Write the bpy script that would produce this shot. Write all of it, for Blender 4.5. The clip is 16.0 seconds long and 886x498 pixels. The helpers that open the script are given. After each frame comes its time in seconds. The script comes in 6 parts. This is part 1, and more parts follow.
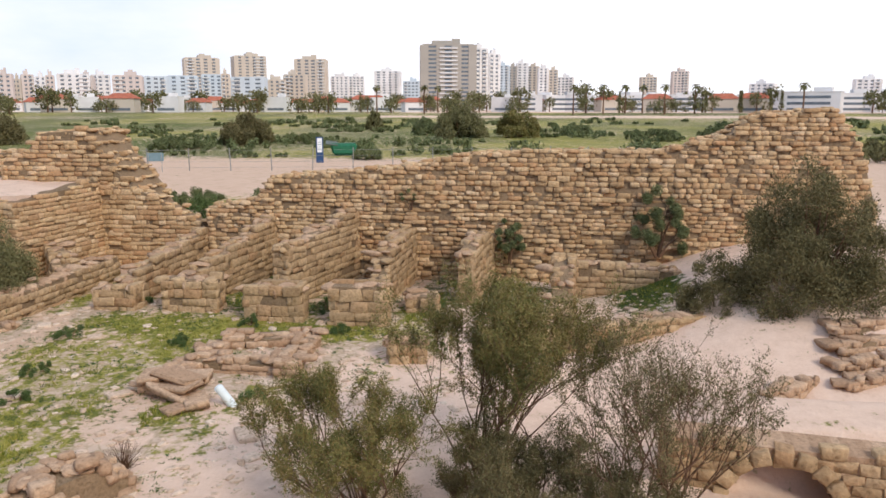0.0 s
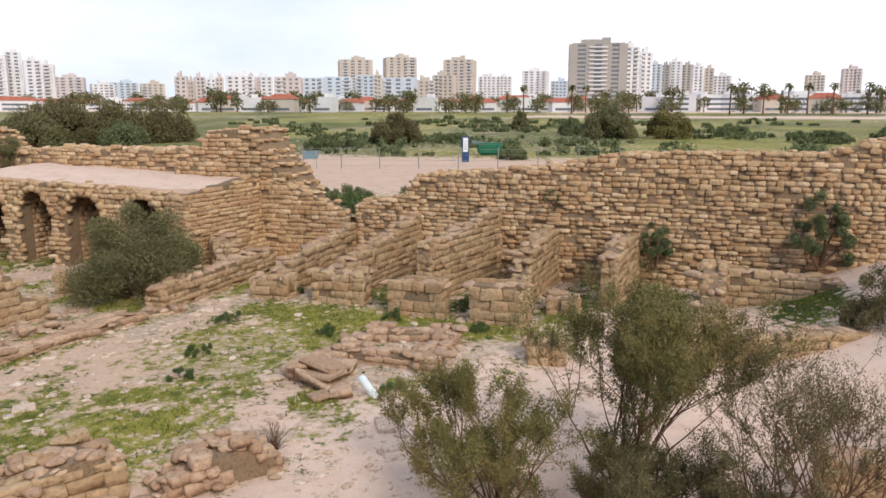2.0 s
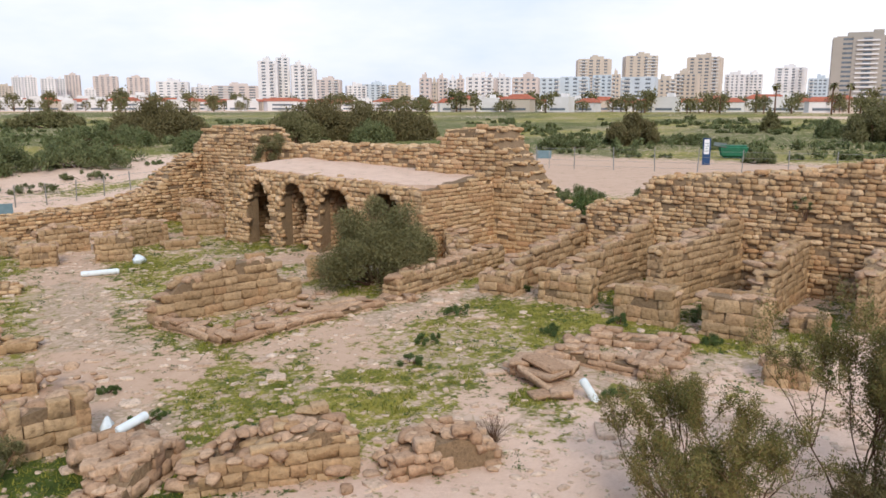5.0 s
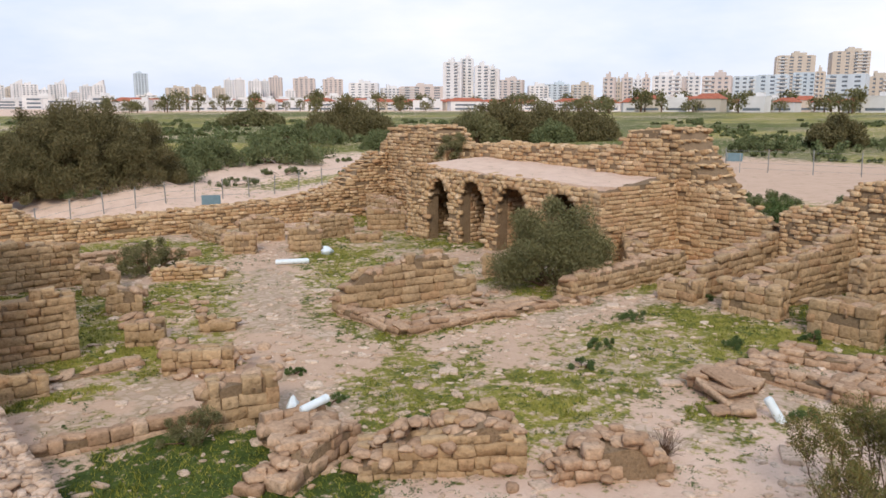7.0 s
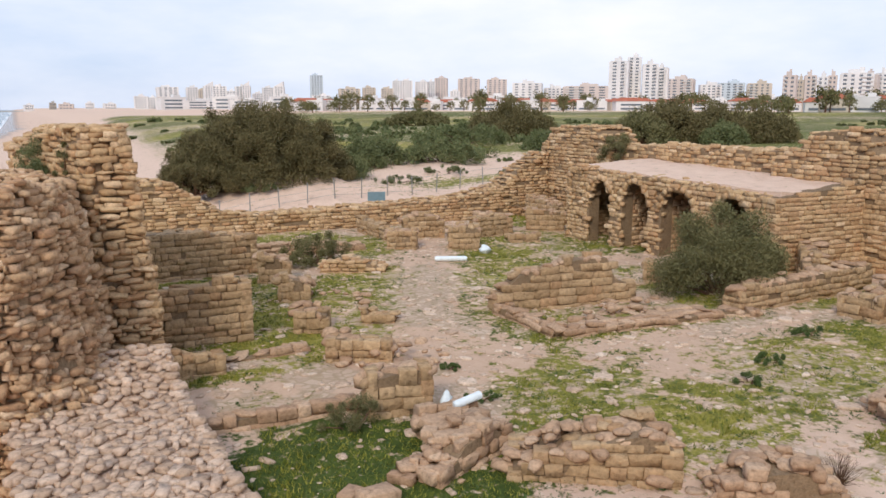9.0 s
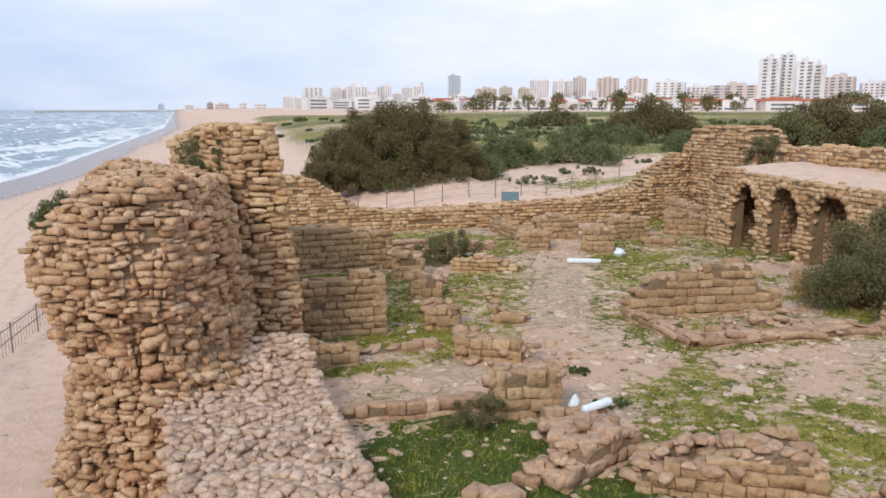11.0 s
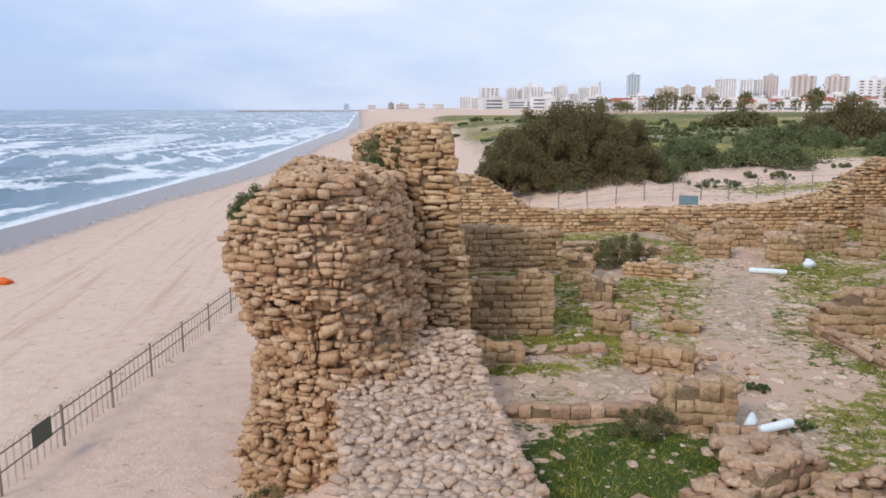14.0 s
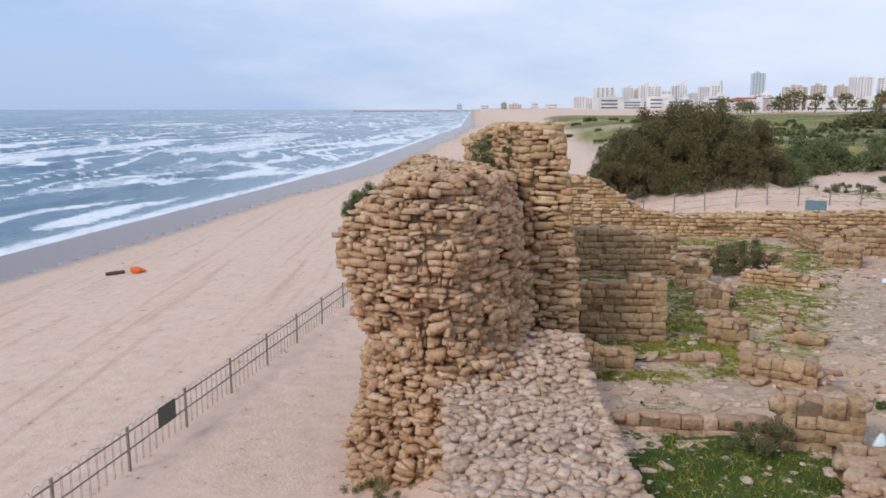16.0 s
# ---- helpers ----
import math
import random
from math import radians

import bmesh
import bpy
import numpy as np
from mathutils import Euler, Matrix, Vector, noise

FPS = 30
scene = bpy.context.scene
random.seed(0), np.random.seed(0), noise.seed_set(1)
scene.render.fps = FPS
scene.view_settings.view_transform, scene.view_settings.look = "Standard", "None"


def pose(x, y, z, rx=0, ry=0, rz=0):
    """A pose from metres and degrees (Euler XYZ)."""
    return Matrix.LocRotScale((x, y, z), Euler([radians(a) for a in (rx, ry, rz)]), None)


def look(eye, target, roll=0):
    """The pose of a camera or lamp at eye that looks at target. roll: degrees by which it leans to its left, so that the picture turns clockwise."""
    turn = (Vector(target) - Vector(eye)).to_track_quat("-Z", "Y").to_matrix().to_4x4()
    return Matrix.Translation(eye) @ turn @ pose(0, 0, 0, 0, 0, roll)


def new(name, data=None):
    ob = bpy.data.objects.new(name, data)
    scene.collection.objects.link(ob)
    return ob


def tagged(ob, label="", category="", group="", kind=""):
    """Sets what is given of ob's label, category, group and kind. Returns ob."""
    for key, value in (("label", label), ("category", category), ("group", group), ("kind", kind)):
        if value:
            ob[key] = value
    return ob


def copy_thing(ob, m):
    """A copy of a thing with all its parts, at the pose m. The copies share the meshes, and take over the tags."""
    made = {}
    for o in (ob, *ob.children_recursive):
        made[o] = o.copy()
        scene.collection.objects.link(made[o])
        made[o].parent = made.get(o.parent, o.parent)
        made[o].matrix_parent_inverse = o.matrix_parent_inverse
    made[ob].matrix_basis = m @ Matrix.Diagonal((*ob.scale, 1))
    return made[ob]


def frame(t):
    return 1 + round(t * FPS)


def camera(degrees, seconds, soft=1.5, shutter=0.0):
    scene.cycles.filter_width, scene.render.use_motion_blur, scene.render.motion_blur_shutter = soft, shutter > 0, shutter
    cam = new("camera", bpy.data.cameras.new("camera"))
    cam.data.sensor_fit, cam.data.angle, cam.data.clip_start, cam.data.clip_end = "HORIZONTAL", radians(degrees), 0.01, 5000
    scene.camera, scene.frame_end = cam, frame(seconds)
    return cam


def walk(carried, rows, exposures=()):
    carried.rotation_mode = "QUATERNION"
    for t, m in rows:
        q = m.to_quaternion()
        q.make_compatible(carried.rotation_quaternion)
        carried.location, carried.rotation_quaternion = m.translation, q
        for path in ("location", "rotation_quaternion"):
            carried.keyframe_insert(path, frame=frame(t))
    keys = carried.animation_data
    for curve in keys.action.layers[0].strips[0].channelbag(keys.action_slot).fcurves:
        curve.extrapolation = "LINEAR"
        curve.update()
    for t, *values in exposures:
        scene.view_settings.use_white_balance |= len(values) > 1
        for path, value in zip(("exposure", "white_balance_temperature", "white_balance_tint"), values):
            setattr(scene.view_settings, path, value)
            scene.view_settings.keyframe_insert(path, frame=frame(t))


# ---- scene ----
import itertools

# ---- camera: a level pan from one standing place ----
cam = camera(59.25, 16.0, soft=1.6)
EYE = (0.0, 0.0, 7.5)
TILT = 90 - 10.29
PAN = [(0, 82.96), (0.5, 81.00), (1, 78.59), (1.5, 75.70), (2, 72.38), (2.5, 69.35), (3, 66.41), (3.5, 63.75), (3.7, 62.75), (5.8, 50.29), (6, 48.95), (6.5, 45.68), (7, 42.38), (7.5, 39.62), (8, 36.50), (8.5, 33.53), (9, 30.63), (11.5, 18.61), (12, 16.51), (12.5, 14.52), (13, 12.26), (13.5, 10.14), (14, 8.15), (14.5, 6.30), (15, 4.18), (15.5, 2.12), (16, 0.01)]
walk(cam, [(t, pose(*EYE, TILT, 0, -az)) for t, az in PAN],
     exposures=[(0.0, 0.08, 6650, 10), (4.0, 0.05, 6600, 10), (7.0, -0.03, 6600, 10), (12.0, -0.03, 6400, 10), (16.0, -0.21, 6150, 10)])

# ---- world and sun ----
SUN_AZ, SUN_EL = 226.0, 36.0
world = bpy.data.worlds.new("world")
scene.world = world
world.use_nodes = True
wn, wl = world.node_tree.nodes, world.node_tree.links
wn.clear()
w_out = wn.new("ShaderNodeOutputWorld")
w_bg = wn.new("ShaderNodeBackground")
w_sky = wn.new("ShaderNodeTexSky")
w_sky.sky_type = "NISHITA"
w_sky.sun_disc = False
w_sky.sun_elevation = radians(SUN_EL)
w_sky.sun_rotation = radians(SUN_AZ)
w_sky.air_density, w_sky.dust_density, w_sky.ozone_density = 1.2, 0.8, 1.6
w_tc = wn.new("ShaderNodeTexCoord")
w_map = wn.new("ShaderNodeMapping")
w_map.inputs["Scale"].default_value = (1.0, 1.0, 3.2)
w_noise = wn.new("ShaderNodeTexNoise")
w_noise.inputs["Scale"].default_value = 1.7
w_noise.inputs["Detail"].default_value = 7
w_noise.inputs["Roughness"].default_value = 0.55
# cloud thickens towards the land in the east
w_sep = wn.new("ShaderNodeSeparateXYZ")
wl.new(w_tc.outputs["Generated"], w_sep.inputs[0])
w_bias = wn.new("ShaderNodeMath")
w_bias.operation = "MULTIPLY_ADD"
w_bias.inputs[1].default_value = 0.24
w_ramp = wn.new("ShaderNodeValToRGB")
w_ramp.color_ramp.elements[0].position, w_ramp.color_ramp.elements[1].position = 0.42, 0.78
w_ramp.color_ramp.elements[0].color = (0.05, 0.05, 0.05, 1)
w_ramp.color_ramp.elements[1].color = (0.97, 0.97, 0.97, 1)
w_haze = wn.new("ShaderNodeMix")
w_haze.data_type = "RGBA"
w_haze.inputs[0].default_value = 0.78
w_haze.inputs[7].default_value = (5.1, 6.8, 10.2, 1)
w_mix = wn.new("ShaderNodeMix")
w_mix.data_type = "RGBA"
w_mix.inputs[7].default_value = (10.2, 10.3, 10.9, 1)
wl.new(w_tc.outputs["Generated"], w_map.inputs["Vector"])
wl.new(w_map.outputs["Vector"], w_noise.inputs["Vector"])
wl.new(w_sep.outputs["X"], w_bias.inputs[0])
wl.new(w_noise.outputs["Fac"], w_bias.inputs[2])
wl.new(w_bias.outputs[0], w_ramp.inputs["Fac"])
wl.new(w_ramp.outputs["Color"], w_mix.inputs["Factor"])
wl.new(w_sky.outputs["Color"], w_haze.inputs[6])
wl.new(w_haze.outputs[2], w_mix.inputs[6])
wl.new(w_mix.outputs[2], w_bg.inputs["Color"])
w_bg.inputs["Strength"].default_value = 0.105
wl.new(w_bg.outputs["Background"], w_out.inputs["Surface"])
sun = new("sun", bpy.data.lights.new("sun", "SUN"))
sun.data.energy, sun.data.angle, sun.data.color = 2.2, radians(18), (1.0, 0.92, 0.80)
_a, _e = radians(SUN_AZ), radians(SUN_EL)
sun.matrix_world = look((300 * math.sin(_a) * math.cos(_e), 300 * math.cos(_a) * math.cos(_e), 300 * math.sin(_e)), (0, 0, 0))

# ---- materials ----
def material(name, rough=0.9, metal=0.0):
    m = bpy.data.materials.new(name)
    m.use_nodes = True
    b = m.node_tree.nodes["Principled BSDF"]
    b.inputs["Roughness"].default_value = rough
    b.inputs["Metallic"].default_value = metal
    b.inputs["Specular IOR Level"].default_value = 0.25
    return m, m.node_tree.nodes, m.node_tree.links, b


def ramp(nodes, stops):
    r = nodes.new("ShaderNodeValToRGB")
    e = r.color_ramp.elements
    while len(e) < len(stops):
        e.new(0.5)
    for k, (p, c) in zip(e, stops):
        k.position, k.color = p, (*c, 1)
    return r


def noise_node(nodes, links, scale, detail=5, rough=0.6, vec=None):
    n = nodes.new("ShaderNodeTexNoise")
    n.inputs["Scale"].default_value, n.inputs["Detail"].default_value, n.inputs["Roughness"].default_value = scale, detail, rough
    if vec is not None:
        links.new(vec, n.inputs["Vector"])
    return n


def math_node(nodes, links, op, a, b=None, clamp=False):
    n = nodes.new("ShaderNodeMath")
    n.operation, n.use_clamp = op, clamp
    for i, v in enumerate((a, b)):
        if v is None:
            continue
        if hasattr(v, "links"):
            links.new(v, n.inputs[i])
        else:
            n.inputs[i].default_value = v
    return n.outputs[0]


def mix_node(nodes, links, fac, a, b, blend="MIX"):
    n = nodes.new("ShaderNodeMix")
    n.data_type, n.blend_type = "RGBA", blend
    for i, v in ((0, fac), (6, a), (7, b)):
        if hasattr(v, "links"):
            links.new(v, n.inputs[i])
        elif i == 0:
            n.inputs[0].default_value = v
        else:
            n.inputs[i].default_value = (*v, 1)
    return n.outputs[2]


def bump_to(nodes, links, b, height, strength, distance):
    n = nodes.new("ShaderNodeBump")
    n.inputs["Strength"].default_value, n.inputs["Distance"].default_value = strength, distance
    links.new(height, n.inputs["Height"])
    links.new(n.outputs["Normal"], b.inputs["Normal"])


def world_pos(nodes):
    return nodes.new("ShaderNodeNewGeometry").outputs["Position"]


def stone_material(name, stops, grain=9.0, patch=0.35, lichen=0.35, tint=(0.20, 0.15, 0.10)):
    """Stone that varies from piece to piece, with grain, large stains and grey lichen."""
    m, n, l, b = material(name, 0.92)
    pos = world_pos(n)
    oi = n.new("ShaderNodeObjectInfo").outputs["Random"]
    geo = n.new("ShaderNodeNewGeometry").outputs["Random Per Island"]
    rnd = math_node(n, l, "FRACT", math_node(n, l, "ADD", oi, geo))
    r = ramp(n, stops)
    l.new(rnd, r.inputs["Fac"])
    fine = noise_node(n, l, grain, 6, 0.7, pos)
    big = noise_node(n, l, patch, 4, 0.6, pos)
    fr = ramp(n, [(0.28, (0.40, 0.36, 0.31)), (0.44, (0.93, 0.91, 0.89)), (0.70, (1.34, 1.32, 1.30))])
    l.new(fine.outputs["Fac"], fr.inputs["Fac"])
    c = mix_node(n, l, 1.0, r.outputs["Color"], fr.outputs["Color"], "MULTIPLY")
    br = ramp(n, [(0.35, (0, 0, 0)), (0.68, (1, 1, 1))])
    l.new(big.outputs["Fac"], br.inputs["Fac"])
    c = mix_node(n, l, math_node(n, l, "MULTIPLY", br.outputs["Color"], lichen), c, tint)
    l.new(c, b.inputs["Base Color"])
    lump = noise_node(n, l, 3.5, 3, 0.6, pos)
    hgt = math_node(n, l, "ADD", math_node(n, l, "MULTIPLY", fine.outputs["Fac"], 0.5), lump.outputs["Fac"])
    bump_to(n, l, b, hgt, 0.75, 0.07)
    return m


M_RUBBLE = stone_material("rubble_stone", [(0.0, (0.384, 0.240, 0.124)), (0.25, (0.509, 0.341, 0.186)), (0.55, (0.610, 0.432, 0.253)), (0.8, (0.463, 0.270, 0.138)), (1.0, (0.724, 0.538, 0.345))], 10.0, 0.5, 0.28, (0.294, 0.189, 0.102))
M_WARM = stone_material("orange_brown_stone", [(0.0, (0.398, 0.244, 0.138)), (0.3, (0.519, 0.343, 0.198)), (0.6, (0.598, 0.421, 0.266)), (0.8, (0.468, 0.274, 0.152)), (1.0, (0.678, 0.519, 0.363))], 12.0, 0.7, 0.3, (0.223, 0.132, 0.077))
M_ASHLAR = stone_material("ashlar_stone", [(0.0, (0.361, 0.240, 0.132)), (0.4, (0.438, 0.302, 0.172)), (0.8, (0.490, 0.342, 0.201)), (1.0, (0.395, 0.240, 0.128))], 7.0, 0.6, 0.28, (0.232, 0.153, 0.086))
M_PALE = stone_material("pale_stone", [(0.0, (0.372, 0.237, 0.148)), (0.5, (0.463, 0.309, 0.202)), (1.0, (0.545, 0.384, 0.261))], 9.0, 0.7, 0.35, (0.279, 0.175, 0.104))
M_CHALK = stone_material("bleached_stone", [(0.0, (0.468, 0.335, 0.238)), (0.5, (0.594, 0.447, 0.336)), (1.0, (0.684, 0.550, 0.435))], 9.0, 0.7, 0.2, (0.360, 0.249, 0.164))
M_PINK_STONE = stone_material("worn_pink_stone", [(0.0, (0.45, 0.32, 0.225)), (0.5, (0.55, 0.405, 0.30)), (1.0, (0.64, 0.495, 0.385))], 9.0, 0.7, 0.3, (0.40, 0.275, 0.20))
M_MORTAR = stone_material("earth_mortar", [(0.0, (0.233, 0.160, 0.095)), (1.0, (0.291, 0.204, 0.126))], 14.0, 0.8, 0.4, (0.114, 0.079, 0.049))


def leaf_material(name, stops, trans=0.25):
    m, n, l, b = material(name, 0.7)
    pos = world_pos(n)
    isl = n.new("ShaderNodeNewGeometry").outputs["Random Per Island"]
    big = noise_node(n, l, 0.9, 3, 0.6, pos)
    v = math_node(n, l, "ADD", math_node(n, l, "MULTIPLY", isl, 0.55), math_node(n, l, "MULTIPLY", big.outputs["Fac"], 0.5))
    r = ramp(n, stops)
    l.new(v, r.inputs["Fac"])
    l.new(r.outputs["Color"], b.inputs["Base Color"])
    return m


M_LEAF_DARK = leaf_material("dark_shrub_leaf", [(0.2, (0.10, 0.10, 0.04)), (0.5, (0.155, 0.145, 0.06)), (0.8, (0.205, 0.18, 0.08)), (1.0, (0.24, 0.18, 0.09))])
M_LEAF_OLIVE = leaf_material("tamarisk_leaf", [(0.15, (0.08, 0.088, 0.026)), (0.45, (0.155, 0.148, 0.042)), (0.7, (0.23, 0.175, 0.058)), (1.0, (0.30, 0.19, 0.08))])
M_LEAF_BROWN = leaf_material("thicket_leaf", [(0.15, (0.075, 0.068, 0.028)), (0.5, (0.14, 0.12, 0.05)), (0.8, (0.19, 0.15, 0.065)), (1.0, (0.24, 0.17, 0.08))])
M_LEAF_GREY = leaf_material("grey_shrub_leaf", [(0.2, (0.085, 0.11, 0.045)), (0.6, (0.15, 0.17, 0.07)), (1.0, (0.23, 0.22, 0.10))])
M_LEAF_WEED = leaf_material("weed_leaf", [(0.2, (0.05, 0.09, 0.028)), (0.6, (0.09, 0.135, 0.04)), (1.0, (0.17, 0.19, 0.055))])
M_GRASS = leaf_material("grass_blade", [(0.2, (0.06, 0.095, 0.012)), (0.45, (0.15, 0.17, 0.022)), (0.7, (0.31, 0.285, 0.045)), (1.0, (0.42, 0.35, 0.09))])
M_BARK = stone_material("shrub_bark", [(0.0, (0.13, 0.068, 0.04)), (1.0, (0.19, 0.11, 0.065))], 20.0, 2.0, 0.3, (0.08, 0.05, 0.035))


def plain_material(name, color, rough=0.6, metal=0.0, var=0.12, scale=3.0):
    m, n, l, b = material(name, rough, metal)
    f = noise_node(n, l, scale, 5, 0.6, world_pos(n))
    r = ramp(n, [(0.3, tuple(c * (1 - var) for c in color)), (0.7, tuple(min(1, c * (1 + var)) for c in color))])
    l.new(f.outputs["Fac"], r.inputs["Fac"])
    l.new(r.outputs["Color"], b.inputs["Base Color"])
    return m


def ground_material():
    """Sand, trodden pale earth and grass, laid out by the sheet's own attributes and broken up by noise."""
    m, n, l, b = material("sand_and_grass", 0.95)
    pos = world_pos(n)
    def attr(k):
        a = n.new("ShaderNodeAttribute")
        a.attribute_name = k
        return a.outputs["Fac"]
    grass, wet, stony = attr("grass"), attr("wet"), attr("stony")
    fine = noise_node(n, l, 11.0, 6, 0.7, pos)
    mid = noise_node(n, l, 1.6, 6, 0.65, pos)
    big = noise_node(n, l, 0.16, 4, 0.6, pos)
    sand = ramp(n, [(0.25, (0.56, 0.385, 0.28)), (0.5, (0.70, 0.505, 0.385)), (0.75, (0.79, 0.60, 0.47))])
    sv = math_node(n, l, "ADD", math_node(n, l, "MULTIPLY", fine.outputs["Fac"], 0.4), math_node(n, l, "MULTIPLY", mid.outputs["Fac"], 0.6))
    l.new(sv, sand.inputs["Fac"])
    earth = mix_node(n, l, 1.0, sand.outputs["Color"], (0.80, 0.76, 0.70), "MULTIPLY")
    sand_c = mix_node(n, l, attr("earth"), sand.outputs["Color"], earth)
    # flat stones set in the trodden earth, with soil and moss in the joints
    warp = n.new("ShaderNodeVectorMath")
    warp.operation = "MULTIPLY_ADD"
    l.new(noise_node(n, l, 1.4, 3, 0.5, pos).outputs["Color"], warp.inputs[0])
    warp.inputs[1].default_value = (0.5, 0.5, 0.0)
    l.new(pos, warp.inputs[2])
    def voronoi(feature):
        v = n.new("ShaderNodeTexVoronoi")
        v.feature = feature
        v.inputs["Scale"].default_value = 3.0
        l.new(warp.outputs[0], v.inputs["Vector"])
        return v
    edge = voronoi("DISTANCE_TO_EDGE").outputs["Distance"]
    tone = n.new("ShaderNodeSeparateColor")
    l.new(voronoi("F1").outputs["Color"], tone.inputs[0])
    rock = ramp(n, [(0.0, (0.40, 0.29, 0.205)), (0.5, (0.51, 0.38, 0.28)), (1.0, (0.63, 0.495, 0.38))])
    l.new(math_node(n, l, "ADD", math_node(n, l, "MULTIPLY", tone.outputs[0], 0.6), math_node(n, l, "MULTIPLY", fine.outputs["Fac"], 0.4)), rock.inputs["Fac"])
    jn = ramp(n, [(0.03, (0, 0, 0)), (0.13, (1, 1, 1))])
    l.new(edge, jn.inputs["Fac"])
    rock_c = mix_node(n, l, jn.outputs["Color"], (0.38, 0.285, 0.18), rock.outputs["Color"])
    sm = math_node(n, l, "MULTIPLY", math_node(n, l, "SUBTRACT", math_node(n, l, "ADD", stony, -0.08), mid.outputs["Fac"]), 5.0, True)
    c = mix_node(n, l, math_node(n, l, "MULTIPLY", sm, 0.8), sand_c, rock_c)
    g = ramp(n, [(0.36, (0.05, 0.07, 0.016)), (0.44, (0.13, 0.135, 0.026)), (0.50, (0.25, 0.225, 0.042)), (0.60, (0.37, 0.31, 0.08))])
    gv = math_node(n, l, "ADD", math_node(n, l, "MULTIPLY", fine.outputs["Fac"], 0.35), math_node(n, l, "MULTIPLY", mid.outputs["Fac"], 0.4))
    gv = math_node(n, l, "ADD", gv, math_node(n, l, "MULTIPLY", big.outputs["Fac"], 0.25))
    l.new(gv, g.inputs["Fac"])
    speck = noise_node(n, l, 4.0, 6, 0.7, pos)
    thr = math_node(n, l, "ADD", math_node(n, l, "MULTIPLY", mid.outputs["Fac"], 2.2), math_node(n, l, "MULTIPLY", speck.outputs["Fac"], 2.6))
    thr = math_node(n, l, "SUBTRACT", thr, 1.62)
    gm = math_node(n, l, "MULTIPLY", math_node(n, l, "SUBTRACT", math_node(n, l, "ADD", grass, 0.36), thr), 3.2, True)
    deep = ramp(n, [(0.35, (0.022, 0.042, 0.008)), (0.6, (0.085, 0.115, 0.018))])
    l.new(gv, deep.inputs["Fac"])
    gcol = mix_node(n, l, attr("lush"), g.outputs["Color"], deep.outputs["Color"])
    c = mix_node(n, l, gm, c, gcol)
    # wheel ruts and drift lines along the shore
    mp = n.new("ShaderNodeMapping")
    mp.inputs["Rotation"].default_value = (0, 0, radians(10.5))
    mp.inputs["Scale"].default_value = (1.0, 0.03, 1.0)
    l.new(pos, mp.inputs["Vector"])
    rut = noise_node(n, l, 1.1, 5, 0.6, mp.outputs["Vector"])
    rr_ = ramp(n, [(0.34, (0.84, 0.80, 0.76)), (0.46, (1, 1, 1))])
    l.new(rut.outputs["Fac"], rr_.inputs["Fac"])
    c = mix_node(n, l, attr("beach"), c, mix_node(n, l, 1.0, c, rr_.outputs["Color"], "MULTIPLY"))
    c = mix_node(n, l, wet, c, (0.30, 0.225, 0.18))
    l.new(c, b.inputs["Base Color"])
    rg = math_node(n, l, "SUBTRACT", 0.95, math_node(n, l, "MULTIPLY", wet, 0.72))
    l.new(rg, b.inputs["Roughness"])
    bump_to(n, l, b, sv, 0.8, 0.11)
    return m


M_GROUND = ground_material()


def sea_material():
    m, n, l, b = material("sea_water", 0.18)
    a = n.new("ShaderNodeAttribute")
    a.attribute_name = "foam"
    a2 = n.new("ShaderNodeAttribute")
    a2.attribute_name = "shallow"
    pos = world_pos(n)
    mp = n.new("ShaderNodeMapping")
    mp.inputs["Scale"].default_value = (1.0, 0.35, 1.0)
    l.new(pos, mp.inputs["Vector"])
    f = noise_node(n, l, 1.1, 9, 0.75, mp.outputs["Vector"])
    fm = math_node(n, l, "MULTIPLY", math_node(n, l, "SUBTRACT", math_node(n, l, "ADD", a.outputs["Fac"], 0.08), f.outputs["Fac"]), 4.0, True)
    w = mix_node(n, l, a2.outputs["Fac"], (0.04, 0.115, 0.165), (0.17, 0.25, 0.28))
    c = mix_node(n, l, fm, w, (0.80, 0.82, 0.84))
    l.new(c, b.inputs["Base Color"])
    l.new(math_node(n, l, "ADD", math_node(n, l, "MULTIPLY", fm, 0.6), 0.15), b.inputs["Roughness"])
    b.inputs["IOR"].default_value = 1.33
    b.inputs["Specular IOR Level"].default_value = 0.35
    f2 = noise_node(n, l, 1.3, 6, 0.6, mp.outputs["Vector"])
    bump_to(n, l, b, f2.outputs["Fac"], 0.7, 0.35)
    return m


M_SEA = sea_material()

# ---- building tools ----
R = random.Random(7)


def smooth(a, b, x):
    t = np.clip((np.asarray(x, float) - a) / (b - a), 0, 1)
    return t * t * (3 - 2 * t)


def hash2(i, j, seed):
    v = np.sin(i * 127.1 + j * 311.7 + seed * 74.7) * 43758.5453
    return v - np.floor(v)


def value_noise(x, y, seed=0):
    xi, yi = np.floor(x), np.floor(y)
    fx, fy = x - xi, y - yi
    fx, fy = fx * fx * (3 - 2 * fx), fy * fy * (3 - 2 * fy)
    a, b = hash2(xi, yi, seed), hash2(xi + 1, yi, seed)
    c, d = hash2(xi, yi + 1, seed), hash2(xi + 1, yi + 1, seed)
    return a + (b - a) * fx + (c - a) * fy + (a - b - c + d) * fx * fy


